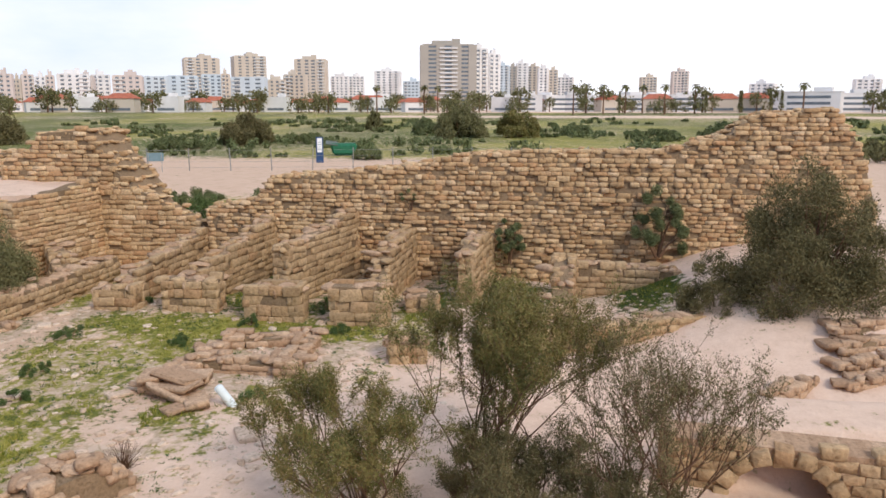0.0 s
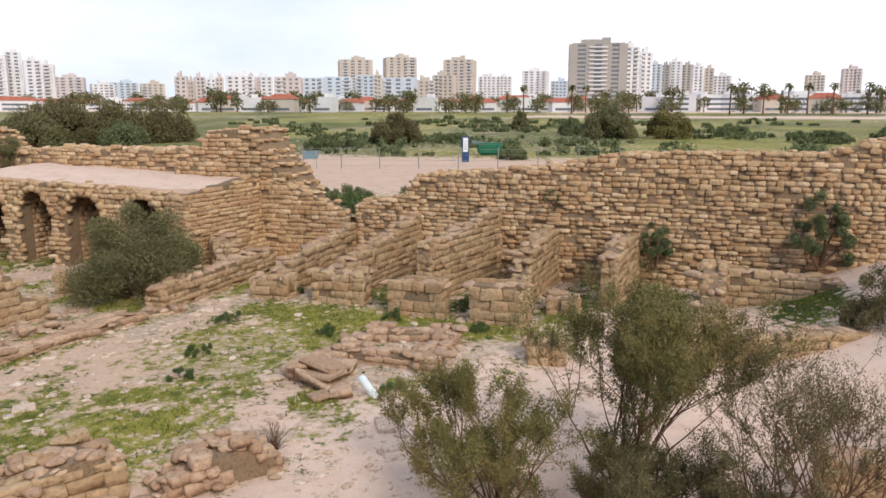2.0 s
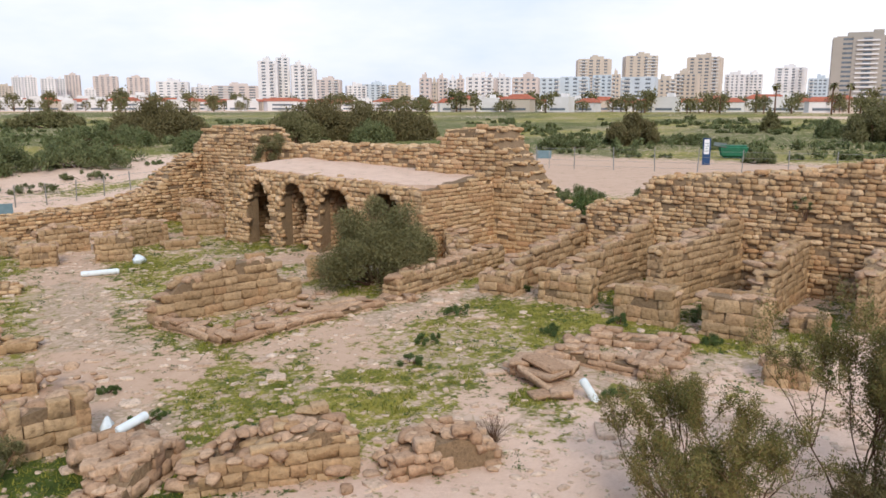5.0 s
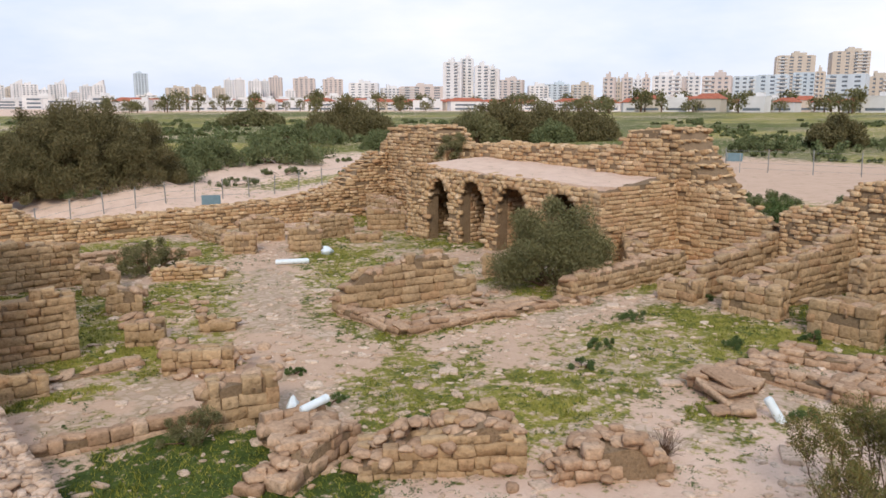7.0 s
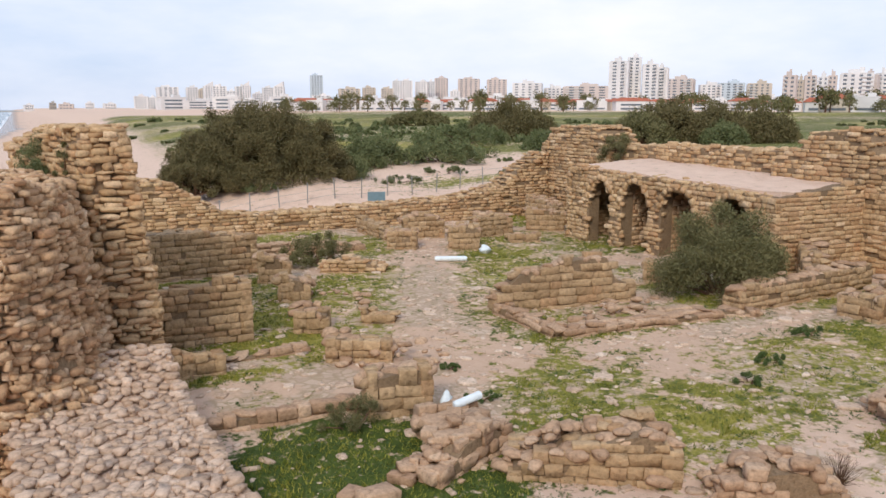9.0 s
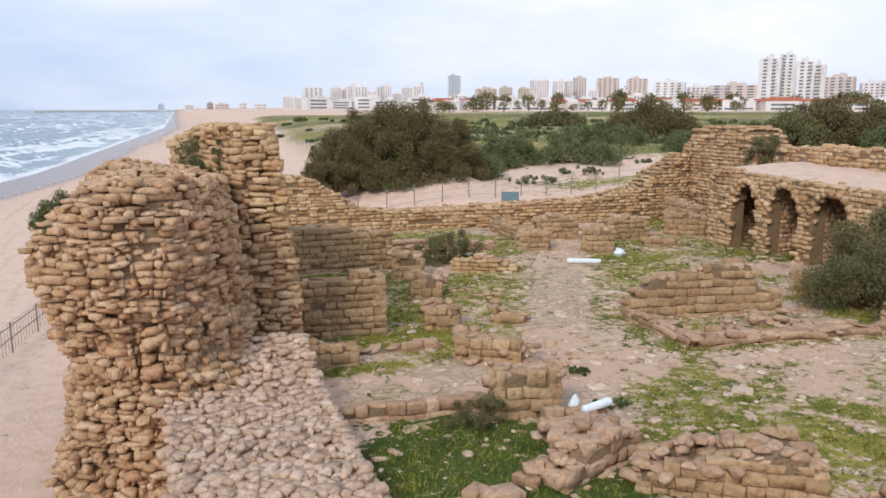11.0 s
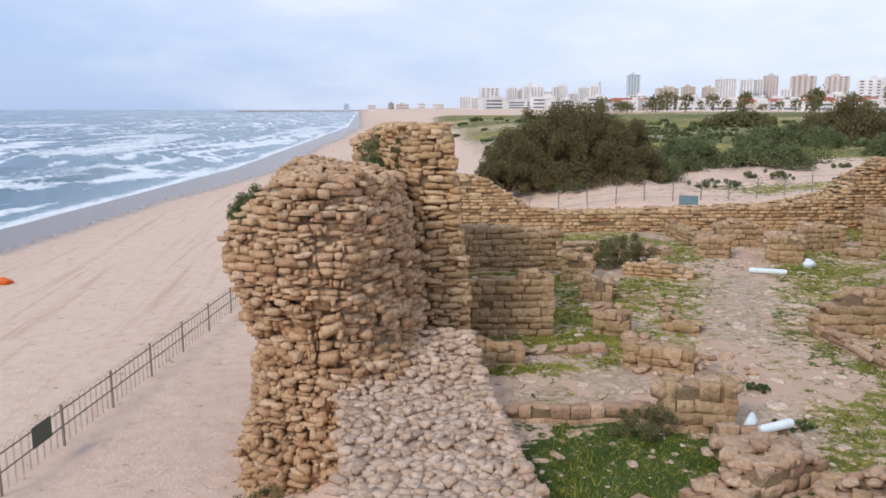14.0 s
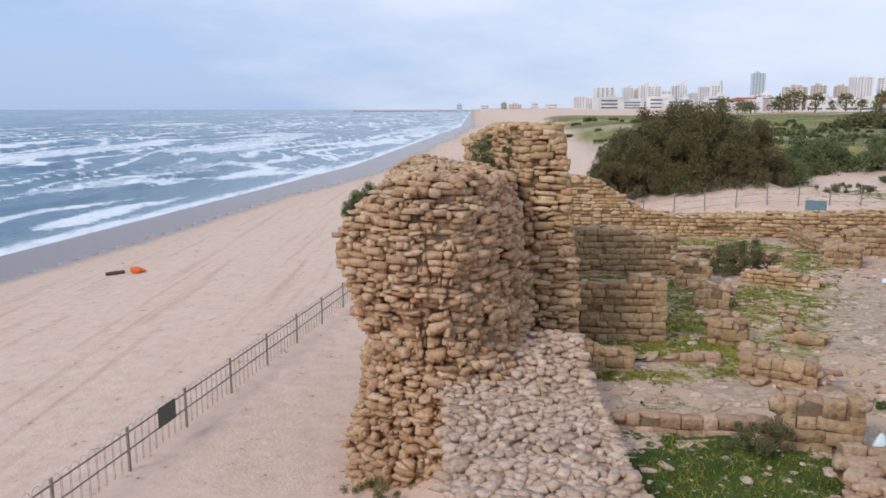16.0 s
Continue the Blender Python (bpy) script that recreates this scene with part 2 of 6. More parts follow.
def fbm(x, y, seed=0, octaves=4):
    x, y = np.asarray(x, float), np.asarray(y, float)
    s, amp, tot = 0.0, 0.5, 0.0
    for k in range(octaves):
        s = s + amp * value_noise(x * 2 ** k, y * 2 ** k, seed + k)
        tot += amp
        amp *= 0.5
    return s / tot


def coast(y):
    """Where the water's edge runs."""
    return np.interp(y, [-400, 47, 156, 480, 1500, 4000], [-110, -28, -9, 20, 60, 160])


SEA_Z = -4.0


def ground_z(x, y):
    """Height of the ground: sunken court, sea beach, dunes and the plain inland."""
    x, y = np.asarray(x, float), np.asarray(y, float)
    u = x - coast(y)
    beach = SEA_Z + 0.20 + np.clip(u, -30, 0) * 0.022 + np.clip(u, 0, 22) * 0.062 + (0.10 * (fbm(x * 0.5, y * 0.5, 3) - 0.5) + 0.10 * (fbm(u * 0.35, y * 0.02, 4) - 0.5)) * smooth(2, 8, u)
    court = 0.22 * (fbm(x * 0.35, y * 0.35, 5) - 0.5)
    east = 2.3 + 0.9 * (fbm(x * 0.05, y * 0.05, 9) - 0.5) * smooth(60, 120, x)
    north = 1.0 + 1.3 * smooth(55, 75, y) + 1.6 * (fbm(x * 0.07, y * 0.07, 11) - 0.5) + 0.75 * (fbm(x * 0.33, y * 0.33, 12, 5) - 0.5)
    land = court + (east - court) * smooth(35.2, 37.4, x)
    land = land + (north - land) * smooth(47.5, 51, y) * (1 - smooth(45, 80, x))
    # blown sand piled up in the south
    s = smooth(-1.5, -9, y) * smooth(19, 27, x)
    land = land + s * 1.9 * (1 - smooth(35.2, 37.4, x))
    land = land + 0.95 * smooth(15.0, 15.8, x + 0.14 * (y + 4)) * (1 - smooth(17.5, 20, x)) * smooth(-2.4, -4.2, y)
    mound = 2.6 * np.exp(-((x - 19) / 9.0) ** 2 - ((y - 61) / 7.0) ** 2)
    k = smooth(45, 53, y)
    west = smooth(-2.4, 3.2, x) * (1 - k) + smooth(24, 62, u) * k
    z = beach + (land - beach) * west + mound * (0.85 + 0.5 * (fbm(x * 0.3, y * 0.3, 14) - 0.5))
    far = np.hypot(x, y)
    z = z + (2.6 - z) * smooth(250, 420, far) * smooth(30, 70, u)
    return z + 2.4 * smooth(280, 440, far) * smooth(80, 220, u)


def mesh_object(name, verts, faces, mat, parent=None, smooth_shade=False):
    me = bpy.data.meshes.new(name)
    me.from_pydata([tuple(v) for v in verts], [], faces)
    if mat is not None:
        me.materials.append(mat)
    if smooth_shade:
        me.polygons.foreach_set("use_smooth", [True] * len(me.polygons))
    me.update()
    ob = new(name, me)
    if parent is not None:
        ob.parent = parent
    return ob


def quick_mesh(name, verts, quads, mat, smooth_shade=False):
    """A mesh from numpy arrays; all faces have the same number of corners."""
    verts, quads = np.asarray(verts, np.float32), np.asarray(quads, np.int32)
    me = bpy.data.meshes.new(name)
    k = quads.shape[1]
    me.vertices.add(len(verts))
    me.vertices.foreach_set("co", verts.ravel())
    me.loops.add(quads.size)
    me.loops.foreach_set("vertex_index", quads.ravel())
    me.polygons.add(len(quads))
    me.polygons.foreach_set("loop_start", np.arange(0, quads.size, k, dtype=np.int32))
    if smooth_shade:
        me.polygons.foreach_set("use_smooth", np.ones(len(quads), dtype=bool))
    me.update(calc_edges=True)
    if mat is not None:
        me.materials.append(mat)
    return me


def part(name, bm, mat, parent, label=""):
    me = bpy.data.meshes.new(name)
    bm.to_mesh(me)
    bm.free()
    me.materials.append(mat)
    ob = new(name, me)
    ob.parent = parent
    return tagged(ob, label)


def bm_box(bm, size, m=Matrix.Identity(4), bevel=0.0):
    r = bmesh.ops.create_cube(bm, size=1.0, matrix=m @ Matrix.Diagonal((*size, 1)))
    if bevel:
        es = list({e for v in r["verts"] for e in v.link_edges})
        bmesh.ops.bevel(bm, geom=es, offset=bevel, segments=1, affect="EDGES", profile=0.7)


def stone_variant(kind, seed):
    """A stone in the unit cube as triangles: 'block' is a dressed block with worn edges, 'rubble' an angular field stone, 'rock' a weathered lump."""
    rr = random.Random(seed)
    bm = bmesh.new()
    if kind == "block":
        bmesh.ops.create_cube(bm, size=1.0)
        for v in bm.verts:
            v.co += Vector([rr.uniform(-0.045, 0.045) for _ in range(3)])
        bmesh.ops.bevel(bm, geom=list(bm.edges), offset=rr.uniform(0.025, 0.05), segments=1, affect="EDGES")
        for v in bm.verts:
            v.co += Vector([rr.uniform(-0.022, 0.022) for _ in range(3)])
    elif kind == "rock":
        bmesh.ops.create_icosphere(bm, subdivisions=2, radius=1.0)
        off = Vector([rr.uniform(-9, 9) for _ in range(3)])
        cuts = [Vector([rr.uniform(-1, 1) for _ in range(3)]).normalized() for _ in range(9)]
        for v in bm.verts:
            c = v.co.copy()
            d = (abs(c.x) ** 7 + abs(c.y) ** 7 + abs(c.z) ** 7) ** (1 / 7)
            q = c / d * 0.5 * (1 + 0.22 * noise.noise(c * 1.7 + off) + 0.10 * noise.noise(c * 4 + off))
            for k in cuts:
                over = q.dot(k) - 0.43
                if over > 0:
                    q -= k * over
            v.co = q
        bmesh.ops.dissolve_limit(bm, angle_limit=0.16, verts=list(bm.verts), edges=list(bm.edges))
    else:
        # a field stone split along its bed: the hull of points near the faces of a flat box
        for sx, sy, sz in itertools.product((-0.5, 0.5), repeat=3):
            bm.verts.new((sx * rr.uniform(0.66, 1.04), sy * rr.uniform(0.75, 1.04), sz * rr.uniform(0.66, 1.04)))
        for _ in range(7):
            c = Vector([rr.uniform(-0.42, 0.42) for _ in range(3)])
            k = rr.randrange(3)
            c[k] = math.copysign(rr.uniform(0.5, 0.56), c[k])
            bm.verts.new(c)
        r = bmesh.ops.convex_hull(bm, input=list(bm.verts))
        bmesh.ops.delete(bm, geom=list({v for v in r["geom_interior"] + r["geom_unused"] if isinstance(v, bmesh.types.BMVert)}), context="VERTS")
    bmesh.ops.triangulate(bm, faces=list(bm.faces))
    bm.verts.index_update()
    vs = np.array([v.co[:] for v in bm.verts])
    fs = np.array([[v.index for v in f.verts] for f in bm.faces])
    bm.free()
    return vs, fs


VARIANTS = {k: [stone_variant(k, 31 * i + 5) for i in range(9)] for k in ("block", "rubble", "rock")}
SHARED = {}


def stone_mesh(kind, i, mat):
    key = (kind, i, mat.name)
    if key not in SHARED:
        vs, fs = VARIANTS[kind][i]
        SHARED[key] = quick_mesh("stone", vs, fs, mat, False)
    return SHARED[key]


class Pile:
    """Stones of one thing: the nearest ones become parts of their own, the rest one joined part."""

    def __init__(self):
        self.rows = []

    def add(self, kind, c, u, n, w, d, h, mat, rr, jumble=1.0):
        """A stone at c, w wide along u, d deep along n, h high."""
        u, n = np.asarray(u, float), np.asarray(n, float)
        up = np.cross(u, n)
        a = np.stack([u * w, n * d, up * h], 1)
        ja, jb, jc = (jumble * rr.uniform(-k, k) for k in (0.06, 0.05, 0.08))
        rot = np.array(Euler((jb, ja, jc)).to_matrix())
        self.rows.append((kind, rr.randrange(9), np.asarray(c, float), a @ rot, mat))

    def build(self, parent, near=(0.0, 8.0), single=120, name="stone", rest="stonework"):
        rows = sorted(self.rows, key=lambda r: (r[2][0] - near[0]) ** 2 + (r[2][1] - near[1]) ** 2)
        for kind, i, c, a, mat in rows[:single]:
            ob = new(name, stone_mesh(kind, i, mat))
            m = np.eye(4)
            m[:3, :3], m[:3, 3] = a, c
            ob.parent = parent
            ob.matrix_parent_inverse = parent.matrix_basis.inverted()
            ob.matrix_basis = Matrix(m.tolist())
        groups = {}
        for kind, i, c, a, mat in rows[single:]:
            groups.setdefault((mat.name, False), []).append((kind, i, c, a, mat))
        for (mname, sm), lst in groups.items():
            V, F, off = [], [], 0
            for kind, i, c, a, mat in lst:
                vs, fs = VARIANTS[kind][i]
                V.append(vs @ a.T + c)
                F.append(fs + off)
                off += len(vs)
            me = quick_mesh(rest, np.concatenate(V), np.concatenate(F), lst[0][4], sm)
            ob = new(rest, me)
            ob.parent = parent
            ob.matrix_parent_inverse = parent.matrix_basis.inverted()
            tagged(ob, kind="stuff")


MIX = {"block": ("block",), "rubble": ("rubble", "rubble", "rubble", "block"), "rock": ("rock", "rock", "rubble")}


def profile(pts):
    s, z = zip(*pts)
    return lambda v: float(np.interp(v, s, z))


def wall(name, label, p0, p1, thick, zb, top, ch=0.24, sw=0.55, kind="block", mat=None, core=None, faces="LRT01", single=60,
         ragged=0.12, lean=0.0, proud=0.05, category="wall", group="", openings=(), near=(0.0, 8.0), seed=1, loose=0.05, topkind="rock", topmat=None):
    """A ruined masonry wall from p0 to p1 (its middle line), with courses of single stones laid on a core of earth mortar.
    top: [(distance, height)]. faces: L and R of the way from p0 to p1, T the top, 0 and 1 the ends. openings: (s, half width, spring height, crown height)."""
    rr = random.Random(seed)
    mat, core, topmat = mat or M_RUBBLE, core or M_MORTAR, topmat or mat or M_RUBBLE
    p0, p1 = np.array([*p0, 0.0]), np.array([*p1, 0.0])
    L = float(np.linalg.norm(p1 - p0))
    u = (p1 - p0) / L
    left = np.array([-u[1], u[0], 0.0])
    zt = profile(top)
    zbf = zb if callable(zb) else (lambda s: zb)
    half = thick / 2
    # core
    def inside_opening(s, z):
        return z < opening_top(s)

    def opening_top(s):
        for so, hw, spring, crown in openings:
            d = abs(s - so)
            if d < hw:
                return spring + (crown - spring) * math.sqrt(max(0, 1 - (d / hw) ** 2))
        return -99.0

    k = max(2, int(L / (0.15 if openings else 0.4)) + 1)
    vs, fs = [], []
    if openings:
        for i in range(k):
            s0, s1 = L * i / k, L * (i + 1) / k
            lo = max(zbf(s0) - 0.6, opening_top((s0 + s1) / 2))
            hi = zt((s0 + s1) / 2) - 0.08
            a = len(vs)
            for s in (s0, s1):
                for side, z in ((half - 0.045, lo), (half - 0.045, hi), (-half + 0.045, hi), (-half + 0.045, lo)):
                    vs.append(p0 + u * s + left * side + np.array([0, 0, z]))
            fs += [(a + j, a + (j + 1) % 4, a + 4 + (j + 1) % 4, a + 4 + j) for j in range(4)] + [(a + 3, a + 2, a + 1, a), (a + 4, a + 5, a + 6, a + 7)]
    else:
        for i in range(k):
            s = 0.07 + (L - 0.14) * i / (k - 1)
            zz = max(zt(s) - 0.1 + rr.uniform(-0.05, 0.02), zbf(s) + 0.05)
            c = p0 + u * s
            for side, z in ((half - 0.045, zbf(s) - 0.6), (half - 0.045, zz), (-half + 0.045, zz), (-half + 0.045, zbf(s) - 0.6)):
                vs.append(c + left * side + np.array([0, 0, z]))
        for i in range(k - 1):
            a = 4 * i
            for j in range(4):
                fs.append((a + j, a + (j + 1) % 4, a + 4 + (j + 1) % 4, a + 4 + j))
        fs += [(3, 2, 1, 0), (4 * k - 4, 4 * k - 3, 4 * k - 2, 4 * k - 1)]
    ob = mesh_object(name, vs, fs, core)
    tagged(ob, label, category, group)
    pile = Pile()

    def lay(o, du, n, length, ztf, zbf2, opens=False):
        zlo = min(zbf2(v * length / 8) for v in range(9))
        zhi = max(ztf(v * length / 24) for v in range(25)) + 0.05
        z = zlo
        while z < zhi:
            h = ch * rr.uniform(0.78, 1.25)
            s = -rr.uniform(0, sw * 0.6)
            while s < length:
                w = sw * rr.uniform(0.55, 1.5)
                m = min(max(s + w / 2, 0.0), length)
                zm = z + h / 2
                if zbf2(m) - h < zm < ztf(m) + rr.uniform(-ragged, ragged) - h * 0.3 and rr.random() > loose * 0.5 and not (opens and inside_opening(L - m if opens == "back" else m, zm)):
                    lo, hi = max(s, -0.04), min(s + w, length + 0.04)
                    if hi - lo > 0.1:
                        dep = rr.uniform(0.22, 0.34)
                        out = rr.gauss(0, proud * 0.6) - dep / 2 + lean * (ztf(m) - zm) + 0.03
                        c = o + du * ((lo + hi) / 2) + n * out + np.array([0, 0, zm])
                        pile.add(rr.choice(MIX[kind]), c, du, n, (hi - lo) - (0.018 if kind == "block" else 0.0), dep, h - (0.016 if kind == "block" else 0.0), mat, rr)
                s += w
            z += h

    if "L" in faces:
        lay(p0 + left * half, u, left, L, zt, zbf, True)
    if "R" in faces:
        lay(p1 - left * half, -u, -left, L, lambda s: zt(L - s), lambda s: zbf(L - s), "back")
    if "0" in faces:
        lay(p0 - left * half, left, -u, thick, lambda s: zt(0), lambda s: zbf(0))
    if "1" in faces:
        lay(p1 + left * half, -left, u, thick, lambda s: zt(L), lambda s: zbf(L))
    for so, hw, spring, crown in openings:
        q = 9
        for i in range(q):
            a = math.pi * (i + 0.5) / q
            du = -u * math.sin(a) * 1.0 + np.array([0, 0, math.cos(a)]) * -1.0
            sx, sz = so + (hw + 0.16) * math.cos(a), spring + (crown - spring + 0.16) * math.sin(a)
            c = p0 + u * sx - left * (half - 0.10) + np.array([0, 0, sz])
            du = -u * math.sin(a) + np.array([0, 0, 1.0]) * math.cos(a)
            pile.add(kind, c, du, -left, 0.34, 0.42, 0.3, mat, rr)
    if "T" in faces:
        s = 0.0
        while s < L:
            st = sw * rr.uniform(0.5, 0.9)
            q = -half + rr.uniform(0, 0.1)
            while q < half - 0.1:
                w = sw * rr.choice((0.35, 0.5, 0.7, 0.9, 1.3)) * rr.uniform(0.8, 1.2)
                h = ch * rr.uniform(0.5, 1.2)
                c = p0 + u * (s + rr.uniform(-0.12, 0.12)) + left * (q + w / 2) + np.array([0, 0, zt(s) - h * 0.5 + rr.gauss(-0.03, 0.045)])
                a = rr.uniform(-1.2, 1.2)
                du = left * math.cos(a) + u * math.sin(a)
                pile.add(topkind, c, du, np.array([-du[1], du[0], 0]), w * 1.1, st * 1.15, h, mat if rr.random() < 0.2 else topmat, rr)
                q += w
            s += st
    pile.build(ob, near, single)
    return ob


def mass(name, label, rings, top, ch, sw, mat, core, single, near, seed, proud=0.12, topmat=None, category="wall", jumbled=-99.0, loose=0.04):
    """An eroded lump of rubble. rings: (z, [(x, y), ...]) footprints from the foot up, counterclockwise, with the same number of corners.
    top(x, y): height of its broken crown."""
    rr = random.Random(seed)
    zs = [z for z, _ in rings]
    P = np.array([pts for _, pts in rings], float)

    def ring(z):
        return np.stack([[np.interp(z, zs, P[:, i, j]) for j in (0, 1)] for i in range(P.shape[1])])

    def perimeter(z):
        q = ring(z)
        q = np.concatenate([q, q[:1]])
        seg = np.linalg.norm(np.diff(q, axis=0), axis=1)
        return q, np.concatenate([[0], np.cumsum(seg)])

    def on(q, acc, s):
        return np.array([np.interp(s, acc, q[:, 0]), np.interp(s, acc, q[:, 1])])

    zl, zh = zs[0], zs[-1]
    # core: a loft, drawn in a little
    n, layers = 40, 26
    vs, fs = [], []
    for k in range(layers):
        z = zl + (zh - zl) * k / (layers - 1)
        q, acc = perimeter(z)
        mid = ring(z).mean(0)
        for i in range(n):
            p = on(q, acc, acc[-1] * i / n)
            d = mid - p
            p = p + d / (np.linalg.norm(d) + 1e-6) * (0.20 + rr.uniform(-0.06, 0.06))
            vs.append((p[0], p[1], min(z, top(p[0], p[1]) - 0.1)))
    for k in range(layers - 1):
        for i in range(n):
            j = (i + 1) % n
            fs.append((k * n + i, k * n + j, (k + 1) * n + j, (k + 1) * n + i))
    mid = ring(zh).mean(0)
    for f in (0.66, 0.33):
        for i in range(n):
            b = np.array(vs[(layers - 1) * n + i])
            x, y = mid + (b[:2] - mid) * f
            vs.append((x, y, top(x, y) - 0.12))
    for k in range(layers - 1, layers + 1):
        for i in range(n):
            j = (i + 1) % n
            fs.append((k * n + i, k * n + j, (k + 1) * n + j, (k + 1) * n + i))
    fs.append(tuple((layers + 1) * n + i for i in range(n)))
    ob = mesh_object(name, vs, fs, core)
    tagged(ob, label, category)
    pile = Pile()
    z = zl
    while z < zh:
        h = ch * rr.uniform(0.6, 1.35)
        q, acc = perimeter(z + h / 2)
        s = rr.uniform(0, sw)
        while s < acc[-1]:
            w = sw * rr.choice((0.35, 0.5, 0.7, 0.9, 1.1, 1.7)) * rr.uniform(0.8, 1.25)
            p, p2 = on(q, acc, min(s, acc[-1])), on(q, acc, min(s + w, acc[-1]))
            c2 = (p + p2) / 2
            du = np.array([*(p2 - p), 0.0])
            ln = np.linalg.norm(du)
            zz = z + h / 2 + rr.uniform(-0.04, 0.04) + 0.35 * (float(fbm(s * 0.35, z * 0.4, seed + 7)) - 0.5)
            if ln > 0.08 and zz < top(c2[0], c2[1]) - h * 0.2 and rr.random() > loose:
                du = du / ln
                nn = np.array([du[1], -du[0], 0.0])
                dep = rr.uniform(0.24, 0.4)
                out = proud * (1.7 * (fbm(s * 0.9, z * 1.3, seed) - 0.5) + rr.gauss(0, 0.30)) - dep / 2 + 0.03
                c = np.array([c2[0], c2[1], zz]) + nn * out
                # laid against the way round, so that up stays up
                loosely = zz < jumbled
                pile.add(rr.choice(("rock", "rubble", "rubble", "rubble")), c, -du, nn * -1.0, ln * (0.98 if loosely else 1.06), dep, h * rr.uniform(0.9, 1.6 if loosely else 1.3), mat, rr, 6.0 if loosely else 1.6)
            s += w
        z += h
    lo, hi = P[-1].min(0), P[-1].max(0)
    poly = P[-1]
    x = lo[0]
    while x < hi[0]:
        y = lo[1]
        while y < hi[1]:
            w = sw * rr.uniform(0.6, 1.3)
            ins = False
            for i in range(len(poly)):
                (ax, ay), (bx, by) = poly[i], poly[i - 1]
                if (ay > y) != (by > y) and x < (bx - ax) * (y - ay) / (by - ay) + ax:
                    ins = not ins
            if ins:
                a = rr.uniform(0, 3)
                du = np.array([math.cos(a), math.sin(a), 0])
                h = ch * rr.uniform(0.6, 1.3)
                pile.add("rock", (x + rr.uniform(-0.08, 0.08), y, top(x, y) - h * 0.25), du, np.array([-du[1], du[0], 0]), w, sw * rr.uniform(0.6, 1), h, topmat or mat, rr)
            y += w * 0.85
        x += sw * 0.7
    pile.build(ob, near, single)
    return ob


def rock_pile(name, label, spots, mat, seed, category="stones", kind="rock"):
    """Fallen blocks lying together. spots: (x, y, z, width, depth, height, turn)."""
    rr = random.Random(seed)
    base = new(name)
    x0, y0 = spots[0][0], spots[0][1]
    base.location = (x0, y0, float(ground_z(x0, y0)))
    base.matrix_basis = Matrix.Translation(base.location)
    tagged(base, label, category)
    pile = Pile()
    for x, y, z, w, d, h, turn in spots:
        a = radians(turn)
        u = np.array([math.cos(a), math.sin(a), 0.0])
        pile.add(kind, (x, y, float(ground_z(x, y)) + z), u, np.array([-u[1], u[0], 0.0]), w, d, h, mat, rr)
    pile.build(base, (0, 0), 300, name="block")
    return base

# ---- ground: one sheet to the horizon ----
GRASSY = [  # patches of grass in the court: x, y, half length, half width, turn, strength
    (22.0, 13.0, 4.8, 3.2, -35, 0.78), (14.2, 12.6, 2.2, 0.9, -30, 0.9), (16.5, 13.6, 3.2, 0.8, -38, 0.85), (6.2, 14.4, 3.2, 2.4, 0, 1.6), (8.0, 12.8, 2.6, 1.5, 10, 1.5),
    (29.5, 0.4, 3.6, 1.2, 0, 1.0), (29.5, -4.2, 3.5, 1.4, 0, 1.0), (29.0, 4.2, 3.0, 1.0, 0, 0.9), (29.0, 8.0, 3.0, 1.0, 0, 0.8), (29.0, 12.0, 3.0, 1.0, 0, 0.8), (13.2, 25.5, 2.4, 2.8, 0, 0.85)]
GRASSY2 = [
    (8.5, 22.6, 2.6, 0.9, 0, 0.9), (8.5, 26.6, 3.0, 1.6, 0, 0.95), (12.0, 28.0, 2.4, 2.6, 0, 0.95), (17.5, 29.0, 3.0, 3.2, 0, 0.9), (21.5, 33.0, 3.6, 2.2, 0, 1.0), (27.0, 37.0, 4.0, 2.4, 0, 0.7), (19.8, 21.0, 3.0, 1.2, -10, 0.5),
    (24.5, 15.0, 2.8, 1.0, -20, 0.7), (17.8, 9.0, 1.5, 0.8, 0, 0.75), (12.0, 17.0, 2.5, 1.2, 40, 0.35), (7.0, 33.0, 3.4, 1.5, 0, 1.4), (8.0, 23.6, 2.6, 1.2, 0, 1.2), (5.5, 20.9, 2.6, 0.6, 0, 1.2), (12.5, 21.0, 1.2, 1.6, 0, 0.9), (24.0, 36.5, 4.5, 1.4, 0, 1.0), (25.0, 10.5, 1.5, 7.0, 0, 1.15), (23.0, 4.0, 1.6, 0.8, 0, 0.5)]


